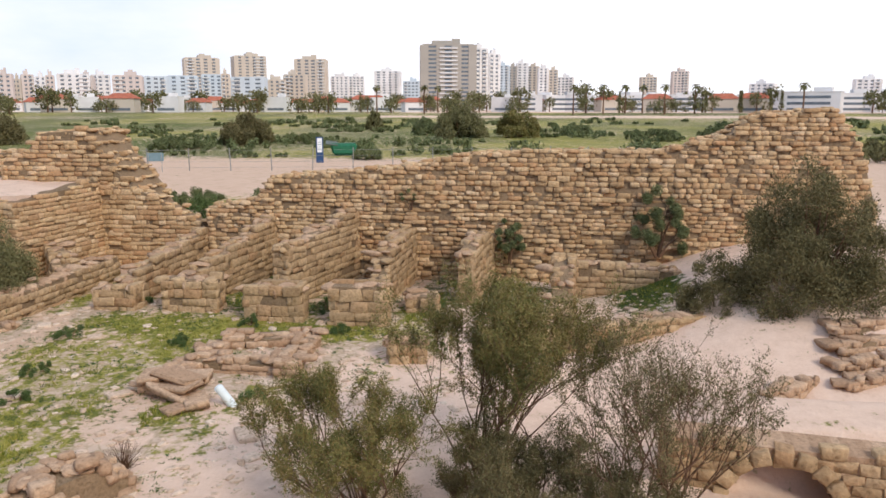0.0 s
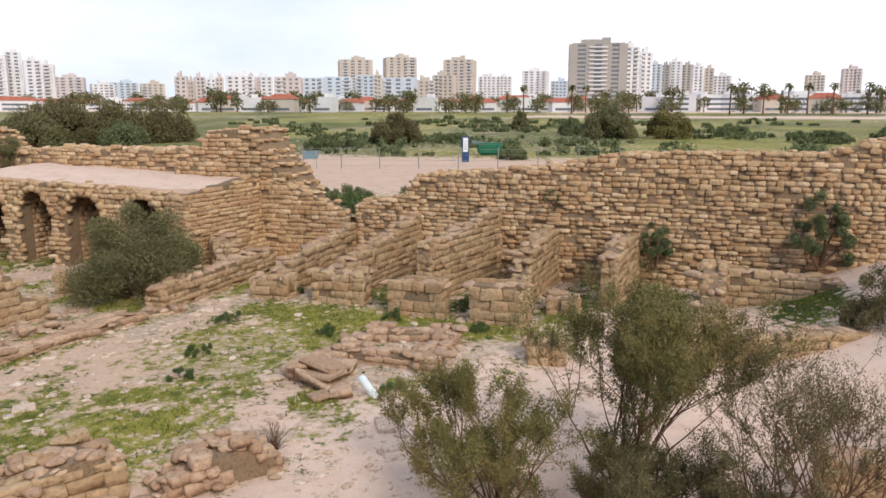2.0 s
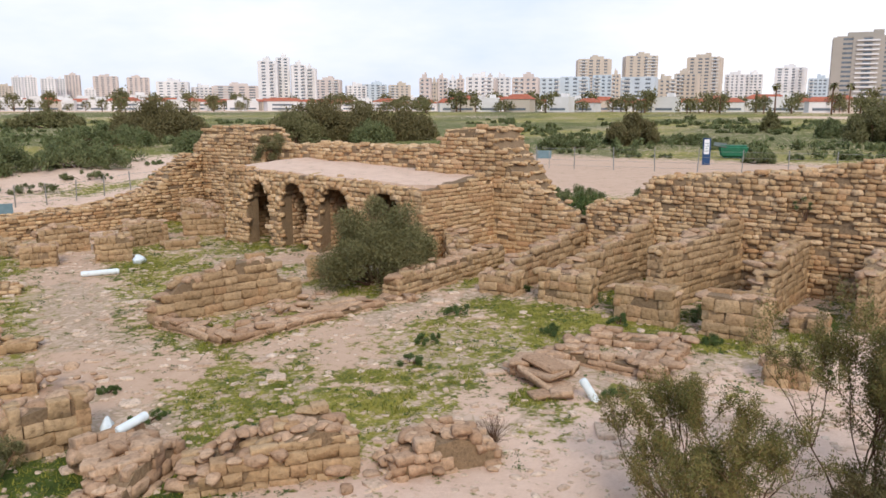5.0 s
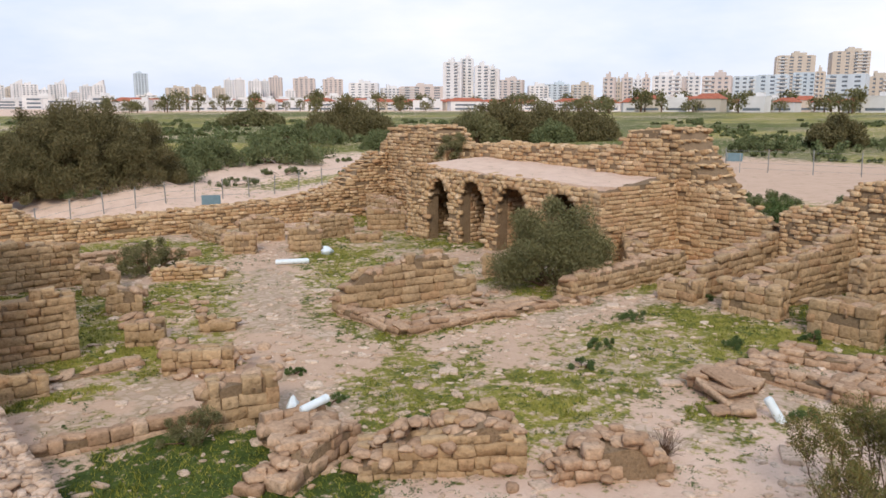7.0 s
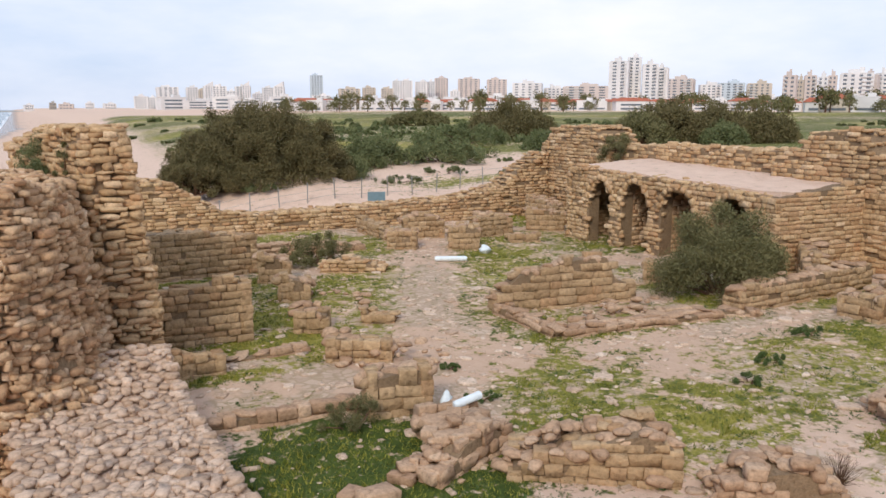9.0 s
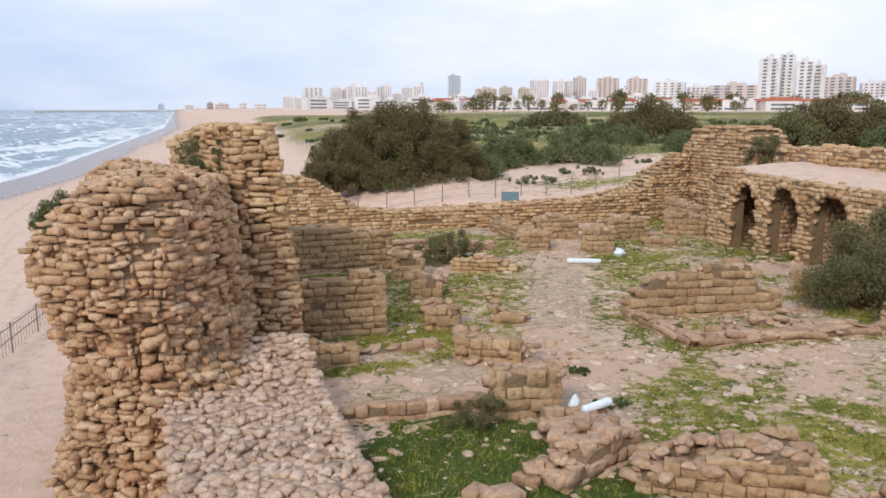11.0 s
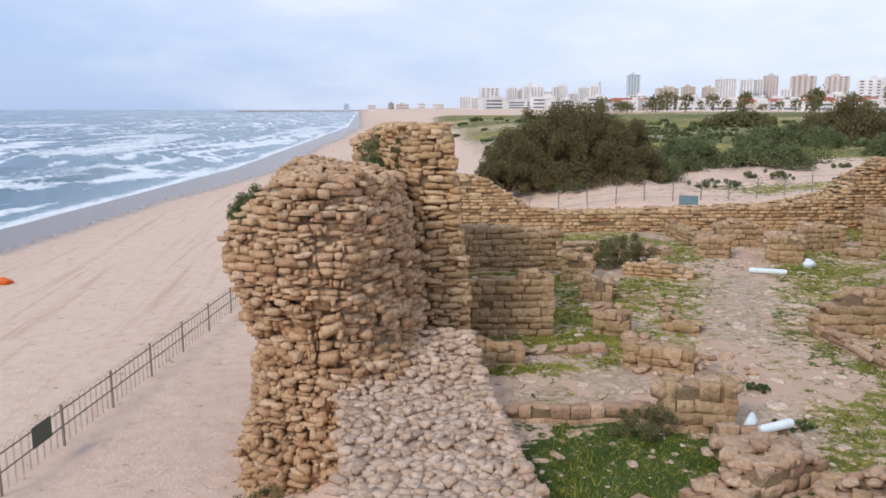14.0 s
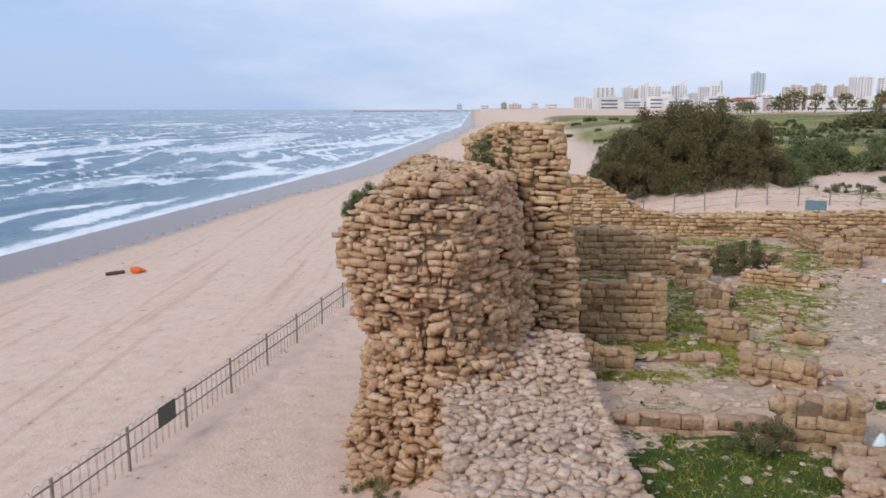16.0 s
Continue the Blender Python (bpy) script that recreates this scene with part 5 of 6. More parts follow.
bush("low green shrub on the bank behind the curtain wall", 40.5, 14.0, 2.6, 2.6, 1.3, 12000, 0.1, M_LEAF_GREY, 121, z=2.0, clumps=34)
bush("low green shrub on the bank behind the curtain wall", 41.5, 19.5, 2.2, 2.6, 1.0, 9000, 0.1, M_LEAF_GREY, 122, z=2.1, clumps=30)


def dry_twigs(x, y, seed):
    rr = random.Random(seed)
    e = thing_at("dry_bush", "small leafless grey bush of thin twigs", "shrub", x, y)
    pcs = []
    for _ in range(70):
        a, o = rr.uniform(0, 6.28), rr.uniform(0.2, 1.1)
        d = Vector((math.cos(a) * o, math.sin(a) * o, 1.0)).normalized()
        p, pts = Vector((0, 0, -0.05)), [Vector((0, 0, -0.05))]
        for _ in range(4):
            d = (d + Vector([rr.uniform(-0.3, 0.3) for _ in range(3)])).normalized()
            p = p + d * 0.17
            pts.append(p)
        pcs.append(tube(pts, 0.007, 0.003, 3))
    V, F = joined(pcs)
    child("twig_mass", quick_mesh("twig_mass", V, F, M_BARK), e)


dry_twigs(14.5, 8.6, 5)


def build_grass():
    g = np.random.default_rng(9)
    n = 230000
    x, y = g.uniform(4, 34, n), g.uniform(-6, 44, n)
    a = grass_amount(x, y) + 0.9 * (fbm(x * 1.5, y * 1.5, 77) - 0.5)
    ok = (a > 0.68) & (np.arctan2(x, y) < radians(118))
    x, y = x[ok][:26000], y[ok][:26000]
    n = len(x)
    z = ground_z(x, y)
    h = g.uniform(0.03, 0.10, n) * (1 + 0.6 * (fbm(x * 0.6, y * 0.6, 78) > 0.6))
    V, F = [], []
    for k in range(4):
        t = g.uniform(0, 6.28, n)
        w = g.uniform(0.006, 0.018, n)
        lx, ly = g.normal(0, 0.06, n), g.normal(0, 0.06, n)
        ox, oy = g.normal(0, 0.07, n), g.normal(0, 0.07, n)
        c, s = np.cos(t) * w, np.sin(t) * w
        V.append(np.stack([np.stack([x + ox - c, y + oy - s, z - 0.01], 1), np.stack([x + ox + c, y + oy + s, z - 0.01], 1), np.stack([x + ox + lx, y + oy + ly, z + h], 1)], 1).reshape(-1, 3))
    V = np.concatenate(V)
    return tagged(new("grass", quick_mesh("grass", V, np.arange(len(V)).reshape(-1, 3), M_GRASS)), "short spring grass and weeds in the court", "grass", kind="stuff")


build_grass()


def build_tufts():
    """Dark low weeds in tufts between the flat stones of the court."""
    g = np.random.default_rng(15)
    n = 9000
    x, y = g.uniform(4, 34, n), g.uniform(0, 44, n)
    k = 0.5 * grass_amount(x, y) + fbm(x * 0.7, y * 0.7, 83)
    ok = (k > 0.70) & (np.arctan2(x, y) < radians(100))
    x, y = x[ok][:1500], y[ok][:1500]
    z = ground_z(x, y)
    r = g.gamma(3.0, 0.05, len(x)) + 0.05
    cs, rs = [], []
    for q in range(4):
        cs.append(np.stack([x + g.normal(0, 1, len(x)) * r, y + g.normal(0, 1, len(x)) * r, z + r * 0.10], 1))
        rs.append(r * 0.55)
    v, f = leaf_cloud(np.concatenate(cs), np.concatenate(rs), 90000, 0.07, 16, 0.4)
    zz = ground_z(v[:, 0], v[:, 1])
    v[:, 2] = np.maximum(zz - 0.01, zz + (v[:, 2] - zz) * 0.6)
    return tagged(new("weed_tufts", quick_mesh("weed_tufts", v, f, M_LEAF_WEED)), "dark green weed tufts between flat stones", "weeds", kind="stuff")


build_tufts()


def build_loose_stones():
    g = np.random.default_rng(19)
    n = 26000
    x, y = g.uniform(4, 33, n), g.uniform(-5, 44, n)
    dens = 0.25 + 0.9 * (fbm(x * 0.4, y * 0.4, 81) - 0.3)
    sandy = smooth(1, 8, y + (x - 12) * 0.8 - 1)
    ok = g.random(n) < dens * (0.06 + 0.94 * sandy) * (1 - 0.75 * np.clip(grass_amount(x, y), 0, 1))
    x, y = x[ok][:8000], y[ok][:8000]
    pile = Pile()
    for px, py in zip(x, y):
        s = min(float(g.gamma(1.7, 0.075)) + 0.05, 0.75)
        a = g.uniform(0, 6.28)
        u = np.array([math.cos(a), math.sin(a), 0.0])
        pile.add("rock" if g.random() < 0.7 else "block", (px, py, float(ground_z(px, py)) + s * 0.02), u, np.array([-u[1], u[0], 0]), s, s * g.uniform(0.5, 0.9), s * g.uniform(0.12, 0.3), M_CHALK, R)
    V, F, o = [], [], 0
    for kind, i, c, a, mat in pile.rows:
        vs, fs = VARIANTS[kind][i]
        V.append(vs @ a.T + c)
        F.append(fs + o)
        o += len(vs)
    me = quick_mesh("loose_stones", np.concatenate(V), np.concatenate(F), M_CHALK)
    return tagged(new("loose_stones", me), "loose pale stones strewn over the court", "stones", kind="stuff")


build_loose_stones()


def build_scrub():
    """Low scrub that covers the plain and the dunes."""
    g = np.random.default_rng(29)
    n = 5000
    az, d = np.radians(g.uniform(9, 116, n)), 60 * (330 / 60) ** g.random(n)
    x, y = d * np.sin(az), d * np.cos(az)
    out = (x > 77) | (y > 67)
    k = fbm(x * 0.035, y * 0.05, 91) + 0.25 * grass_amount(x, y)
    ok = out & (k > 0.62)
    x, y, d = x[ok][:420], y[ok][:420], d[ok][:420]
    V, F, o = [], [], 0
    for i, (px, py, pd) in enumerate(zip(x, y, d)):
        w = g.uniform(0.8, 3.4)
        h = w * g.uniform(0.25, 0.5)
        z = float(ground_z(px, py))
        cs = np.stack([px + g.normal(0, w * 0.5, 6), py + g.normal(0, w * 0.5, 6), z + h * g.uniform(0.2, 0.7, 6)], 1)
        v, f = leaf_cloud(cs, np.full(6, h * 0.6), int(190 + 9000 / pd), 0.0042 * pd, 500 + i, 0.5)
        V.append(v)
        F.append(f + o)
        o += len(v)
    me = quick_mesh("scrub", np.concatenate(V), np.concatenate(F), M_LEAF_GREY)
    return tagged(new("scrub", me), "low grey-green scrub on the plain and dunes", "scrub", kind="stuff")


build_scrub()

for k, (x, y, r, h) in enumerate(((18.0, 57.0, 1.6, 0.7), (23.5, 60.0, 1.2, 0.6), (30.0, 58.0, 2.4, 0.8), (36.0, 60.5, 2.6, 0.8), (12.5, 60.0, 1.4, 0.7), (42.0, 57.5, 2.2, 0.9), (27.0, 64.5, 2.0, 0.6))):
    bush("low sprawling dune plant on the sand", x, y, r, r * 0.7, h, 3500, 0.13, M_LEAF_GREY, 150 + k, clumps=24, group="dune plants")

# ---- the town beyond the plain ----
M_WHITE = plain_material("white_render", (0.72, 0.69, 0.67), 0.8, var=0.12, scale=0.08)
M_CREAM = plain_material("cream_render", (0.55, 0.47, 0.385), 0.8, var=0.06, scale=0.08)
M_TAN = plain_material("tan_render", (0.40, 0.355, 0.305), 0.8, var=0.06, scale=0.08)
M_BLUEW = plain_material("cool_white_render", (0.53, 0.585, 0.62), 0.7, var=0.06, scale=0.08)
M_PINK = plain_material("pinkish_render", (0.60, 0.51, 0.46), 0.8, var=0.06, scale=0.08)
M_WIN = plain_material("window_glass", (0.15, 0.175, 0.20), 0.25, var=0.3, scale=0.5)
M_ROOF = plain_material("red_roof_tile", (0.42, 0.13, 0.075), 0.8, var=0.25, scale=0.6)
M_SLAB = plain_material("balcony_slab", (0.62, 0.60, 0.57), 0.8)
RENDERS = {"w": M_WHITE, "c": M_CREAM, "t": M_TAN, "b": M_BLUEW, "p": M_PINK}
WORDS = {"w": "white", "c": "cream", "t": "tan", "b": "cool white", "p": "pinkish"}


def polar(az, d, z=0.0):
    a = radians(az)
    return Vector((d * math.sin(a), d * math.cos(a), z))


def tower_block(az, waz, el, d, hue, seed, label="", crown="box", floor=3.1, fins=0, base=2.0, turn=None, deep=0.75, bays=0.0):
    """A block of flats: body, one band of windows a storey, piers between them, balconies and a roof hut."""
    rr = random.Random(seed)
    w = d * radians(waz)
    h = max(6.0, 7.5 + d * math.tan(radians(el)) - base)
    tn = rr.uniform(-14, 14) if turn is None else turn
    dep = w * deep
    e = new("apartment_building")
    e.matrix_basis = Matrix.Translation(polar(az, d, base)) @ Euler((0, 0, radians(-az + tn))).to_matrix().to_4x4()
    tagged(e, label or f"distant {WORDS[hue]} apartment block with rows of windows", "building", "town blocks")
    bm = bmesh.new()
    bm_box(bm, (w, dep, h + 4), pose(0, 0, h / 2 - 2))
    part("wall", bm, RENDERS[hue], e)
    n = max(2, int(h / floor))
    cols = max(2, int(w / 4.2))
    band = bmesh.new()
    bm_box(band, (w + 0.3, dep + 0.3, floor * 0.46))
    me = bpy.data.meshes.new("window_strip")
    band.to_mesh(me)
    band.free()
    me.materials.append(M_WIN)
    bal = bmesh.new()
    bw = w * rr.uniform(0.22, 0.4)
    bx = rr.choice((-1, 1)) * (w / 2 - bw / 2)
    if bays:
        bw, bx = w * bays, 0.0
    bm_box(bal, (bw, 1.6, 1.0), pose(bx, -dep / 2 - 0.8, -floor * 0.35))
    bme = bpy.data.meshes.new("balcony")
    bal.to_mesh(bme)
    bal.free()
    bme.materials.append(M_SLAB if not bays and hue != "w" else M_WHITE)
    for k in range(n):
        z = (k + 0.55) * h / n
        for nm, m in (("window_strip", me), ("balcony", bme))[: 1 if d > 1300 else 2]:
            o = new(nm, m)
            o.parent, o.location = e, (0, 0, z)
    fins = fins or min(4, cols)
    for i in range(fins + 1):
        x = -w / 2 + i * w / fins
        bm = bmesh.new()
        bm_box(bm, (w / fins * rr.uniform(0.34, 0.6), dep + 0.9, h), pose(x * 0.97, 0, h / 2))
        part("pier", bm, RENDERS[hue], e)
    if crown == "box":
        bm = bmesh.new()
        bm_box(bm, (w * 0.42, dep * 0.5, 3.6), pose(rr.uniform(-0.15, 0.15) * w, 0, h + 1.8))
        bm_box(bm, (w * 0.16, dep * 0.3, 5.2), pose(rr.uniform(-0.2, 0.2) * w, 0, h + 2.6))
        part("roof_hut", bm, RENDERS[hue], e)
    elif crown == "slope":
        bm = bmesh.new()
        bm_box(bm, (w, dep, 9), pose(0, 0, h + 4.5))
        for v in bm.verts:
            if v.co.z > h + 5 and v.co.x < 0:
                v.co.z = h + 0.3
        part("sloping_crown", bm, RENDERS[hue], e)
    bm = bmesh.new()
    bm_box(bm, (w + 0.6, dep + 0.6, 0.7), pose(0, 0, h + 0.3))
    part("parapet", bm, RENDERS[hue], e)
    return e


NEAR_BLOCKS = [(54.2, 0.7, 2.04, "p"), (54.8, 0.4, 1.74, "c"), (55.4, 0.6, 2.02, "p"), (56.2, 0.6, 1.92, "w"), (56.7, 0.45, 1.99, "p"), (58.1, 1.8, 2.10, "w"), (58.9, 0.7, 2.0, "p"), (59.7, 1.1, 2.08, "w"), (61.4, 1.7, 2.05, "p"),
               (63.1, 1.3, 2.02, "b"), (64.9, 1.8, 2.08, "b"), (66.8, 1.3, 2.2, "b"), (67.7, 0.5, 2.25, "c"), (69.3, 2.1, 2.03, "b"), (71.0, 1.5, 1.87, "c"), (72.5, 1.4, 2.24, "c")]
FAR_BLOCKS = [(66.1, 2.1, 3.28, "c"), (69.3, 2.0, 3.46, "c"), (75.6, 1.2, 2.15, "w"), (76.7, 1.1, 2.15, "w"), (79.0, 1.7, 2.53, "w"), (80.7, 1.1, 1.82, "b"), (87.3, 0.7, 2.93, "b"), (87.9, 0.6, 2.85, "t"), (88.6, 0.7, 3.08, "w"),
              (89.4, 0.7, 2.85, "c"), (90.1, 0.6, 2.74, "w"), (90.8, 0.6, 2.6, "c"), (91.7, 1.1, 2.08, "w"), (97.4, 1.0, 2.04, "c"), (99.5, 1.0, 2.41, "p"), (104.9, 1.5, 1.53, "w"), (111.0, 1.4, 1.74, "w")]
NORTH_BLOCKS = [(47.2, 1.8, 1.90, "p"), (40.9, 2.9, 1.44, "p"), (36.7, 1.9, 1.69, "w"), (50.5, 1.6, 1.6, "b"), (52.3, 1.4, 1.55, "c"), (49.2, 1.3, 1.5, "w"), (38.6, 1.2, 1.35, "w"), (42.3, 4.4, 1.04, "w")]
SHORE_BLOCKS = [(9.8, 0.8, 0.73, "w"), (10.5, 0.5, 0.65, "w"), (11.5, 1.3, 1.35, "w"), (13.1, 0.7, 1.35, "w"), (13.8, 0.7, 1.15, "c"), (14.9, 0.9, 1.43, "w"), (15.7, 0.6, 1.11, "w"), (16.5, 1.0, 1.43, "w"), (17.5, 0.6, 0.96, "w"),
                (18.2, 0.7, 1.36, "w"), (21.9, 1.2, 0.82, "w"), (23.9, 1.4, 1.30, "c"), (25.3, 0.8, 1.39, "c")]
SHORE_BLOCKS2 = [(26.6, 0.8, 1.32, "c"), (27.3, 0.5, 1.87, "w"), (28.0, 0.7, 1.88, "w"), (29.1, 0.8, 1.81, "w"), (29.8, 0.5, 1.82, "w"), (30.5, 0.8, 2.06, "p"), (32.5, 1.4, 2.00, "p"), (34.5, 1.3, 1.95, "p"), (31.5, 0.6, 1.15, "w"), (33.6, 0.6, 1.10, "w")]
for k, (az, w, el, hue) in enumerate(NEAR_BLOCKS):
    tower_block(az, w, el, 680 + 25 * (k % 4), hue, 200 + k, fins=3 if hue == "b" else 0, crown="" if hue == "b" else "box")
for k, (az, w, el, hue) in enumerate(FAR_BLOCKS):
    tower_block(az, w, el, 900 + 30 * (k % 5), hue, 230 + k)
for k, (az, w, el, hue) in enumerate(NORTH_BLOCKS):
    tower_block(az, w, el, 1000 + 30 * (k % 4), hue, 260 + k)
for k, (az, w, el, hue) in enumerate(SHORE_BLOCKS + SHORE_BLOCKS2):
    tower_block(az, w, el, 1500 + 40 * (k % 5), hue, 280 + k, floor=3.4)
for k, (az, w, el, hue) in enumerate(((3.0, 0.5, 0.16, "w"), (4.4, 0.35, 0.3, "t"), (5.2, 0.8, 0.22, "p"), (6.6, 0.5, 0.3, "w"), (7.8, 0.7, 0.25, "w"), (1.2, 0.3, 0.2, "b"))):
    tower_block(az, w, el, 2200, hue, 330 + k, "low hazy harbour building far up the coast", floor=6)
# landmarks
tower_block(83.3, 3.5, 4.33, 640, "t", 301, "broad tan office tower with white balcony bands", fins=3, turn=4, deep=0.5, bays=0.36)
tower_block(85.5, 1.0, 4.09, 660, "w", 302, "slim white tower beside the tan tower", turn=25)
tower_block(86.5, 0.8, 3.71, 680, "w", 303, "slim white tower beside the tan tower", turn=25)
tower_block(73.6, 2.0, 3.3, 860, "c", 304, "tall orange-cream block with an arched crown", turn=-8)
tower_block(43.1, 1.1, 3.15, 840, "w", 305, "tall stepped white tower with rounded bays", fins=2)
tower_block(44.1, 0.8, 3.4, 850, "w", 306, "tall stepped white tower with rounded bays", fins=2)
tower_block(45.2, 0.9, 2.92, 830, "w", 307, "tall stepped white tower with rounded bays", fins=2)
tower_block(46.0, 0.6, 2.69, 845, "w", 308, "tall stepped white tower with rounded bays", fins=1)
tower_block(19.0, 0.6, 1.45, 1500, "w", 309, "white shore tower with a slanting crown", crown="slope")
tower_block(16.7, 0.5, 1.5, 1560, "w", 310, "white shore tower with a slanting crown", crown="slope")
tower_block(14.2, 0.6, 1.45, 1570, "w", 311, "white shore tower with a slanting crown", crown="slope")
tower_block(21.6, 0.8, 2.23, 1650, "b", 312, "grey glass tower standing alone")


def make_house(w, d, h, red, seed):
    rr = random.Random(seed)
    e = tagged(new("house"), "small white house with a red tiled roof" if red else "small white flat-roofed house", "house", "low houses of the town")
    bm = bmesh.new()
    bm_box(bm, (w, d, h + 2), pose(0, 0, h / 2 - 1))
    part("wall", bm, M_WHITE if rr.random() < 0.7 else M_CREAM, e)
    bm = bmesh.new()
    if red:
        vs = [bm.verts.new(p) for p in ((-w * 0.55, -d * 0.55, h), (w * 0.55, -d * 0.55, h), (w * 0.55, d * 0.55, h), (-w * 0.55, d * 0.55, h), (-w * 0.3, 0, h + d * 0.28), (w * 0.3, 0, h + d * 0.28))]
        for f in ((0, 1, 5, 4), (1, 2, 5), (2, 3, 4, 5), (3, 0, 4), (3, 2, 1, 0)):
            bm.faces.new([vs[i] for i in f])
        part("roof", bm, M_ROOF, e)
    else:
        bm_box(bm, (w * 1.03, d * 1.03, 0.5), pose(0, 0, h + 0.25))
        bm_box(bm, (w * 0.3, d * 0.4, 2.4), pose(w * 0.2, 0, h + 1.2))
        part("roof", bm, M_WHITE, e)
    for k in range(max(1, int(h / 3))):
        if w > 20 or k == 0:
            bm = bmesh.new()
            bm_box(bm, (w * 0.7, 0.2, 1.3), pose(0, -d / 2 - 0.02, 1.7 + 3 * k))
            part("window_strip", bm, M_WIN, e)
    return e


HOUSES = [make_house(12, 9, 5.5, True, 1), make_house(15, 10, 7.2, True, 2), make_house(13, 10, 8.0, False, 3), make_house(24, 10, 7.4, True, 4), make_house(28, 11, 10.0, False, 5)]


def scatter_houses():
    rr = random.Random(55)
    first = set()
    rows = []
    for az in np.arange(54.5, 82, 1.05):
        rows.append((az + rr.uniform(-0.3, 0.3), rr.uniform(440, 560), rr.choice((0, 0, 1, 2, 3))))
    for az in np.arange(87, 114, 1.9):
        rows.append((az + rr.uniform(-0.5, 0.5), rr.uniform(430, 520), rr.choice((4, 4, 2, 1))))
        rows.append((az + 0.8, rr.uniform(500, 560), rr.choice((2, 4))))
    for az in np.arange(21, 54, 0.55):
        rows.append((az + rr.uniform(-0.3, 0.3), rr.uniform(620, 780), rr.choice((0, 1, 2, 2, 3))))
        rows.append((az + rr.uniform(-0.3, 0.3), rr.uniform(800, 980), rr.choice((2, 2, 4, 1))))
    for az in np.arange(12, 54, 1.05):
        rows.append((az + rr.uniform(-0.4, 0.4), rr.uniform(1000, 1350), rr.choice((4, 4, 2))))
    for az, d, k in rows:
        p = polar(az, d)
        p.z = float(ground_z(p.x, p.y)) - 0.1
        m = Matrix.Translation(p) @ Euler((0, 0, radians(-az + rr.uniform(-30, 30)))).to_matrix().to_4x4()
        if d > 990:
            m = m @ Matrix.Diagonal((1.3, 1.3, rr.uniform(1.1, 2.0), 1))
        if k not in first:
            first.add(k)
            HOUSES[k].matrix_basis = m
        else:
            copy_thing(HOUSES[k], m)


scatter_houses()


def town_tree(h, w, n, seed, tall):
    g = np.random.default_rng(seed)
    e = tagged(new("tree"), "dark pointed cypress in the town" if tall else "dark leafy garden tree in the town", "tree", "town trees")
    vs, fs = tube([(0, 0, -1), (0.1, 0, h * 0.3), (0, 0, h * 0.6)], 0.3, 0.15)
    child("trunk", quick_mesh("trunk", vs, fs, M_BARK, True), e)
    if tall:
        cs = [(0, 0, h * t) for t in np.linspace(0.12, 0.95, 9)]
        rs = [w / 2 * (1.05 - t) ** 0.7 + 0.25 for t in np.linspace(0.12, 0.95, 9)]
    else:
        cs = [(g.uniform(-w / 3, w / 3), g.uniform(-w / 3, w / 3), h * g.uniform(0.12, 0.85)) for _ in range(18)]
        rs = [w * g.uniform(0.14, 0.26) for _ in range(18)]
    v, f = leaf_cloud(cs, rs, n, 0.75, seed, 0.6)
    child("crown", quick_mesh("crown", v, f, M_LEAF_DARK), e)
    return e


def palm(h, seed):
    g = random.Random(seed)
    e = tagged(new("palm_tree"), "tall fan palm with a thin trunk", "palm tree", "palms along the road")
    vs, fs = tube([(0, 0, -1), (0.2, 0, h * 0.5), (0, 0, h)], 0.42, 0.28, 7)
    child("trunk", quick_mesh("trunk", vs, fs, M_BARK, True), e)
    V, F = [], []
    for i in range(34):
        a, up = g.uniform(0, 6.28), g.uniform(-0.9, 0.8)
        d = Vector((math.cos(a), math.sin(a), up)).normalized()
        s = d.cross(Vector((0, 0, 1))).normalized()
        p0, p1, p2 = Vector((0, 0, h)), Vector((0, 0, h)) + d * 1.5, Vector((0, 0, h)) + d * 2.7 + Vector((0, 0, -0.9))
        o = len(V)
        V += [tuple(p0 - s * 0.1), tuple(p0 + s * 0.1), tuple(p1 + s * 0.6), tuple(p1 - s * 0.6), tuple(p2 + s * 0.12), tuple(p2 - s * 0.12)]
        F += [(o, o + 1, o + 2, o + 3), (o + 3, o + 2, o + 4, o + 5)]
    child("crown", quick_mesh("crown", V, F, M_LEAF_DARK), e)
    return e


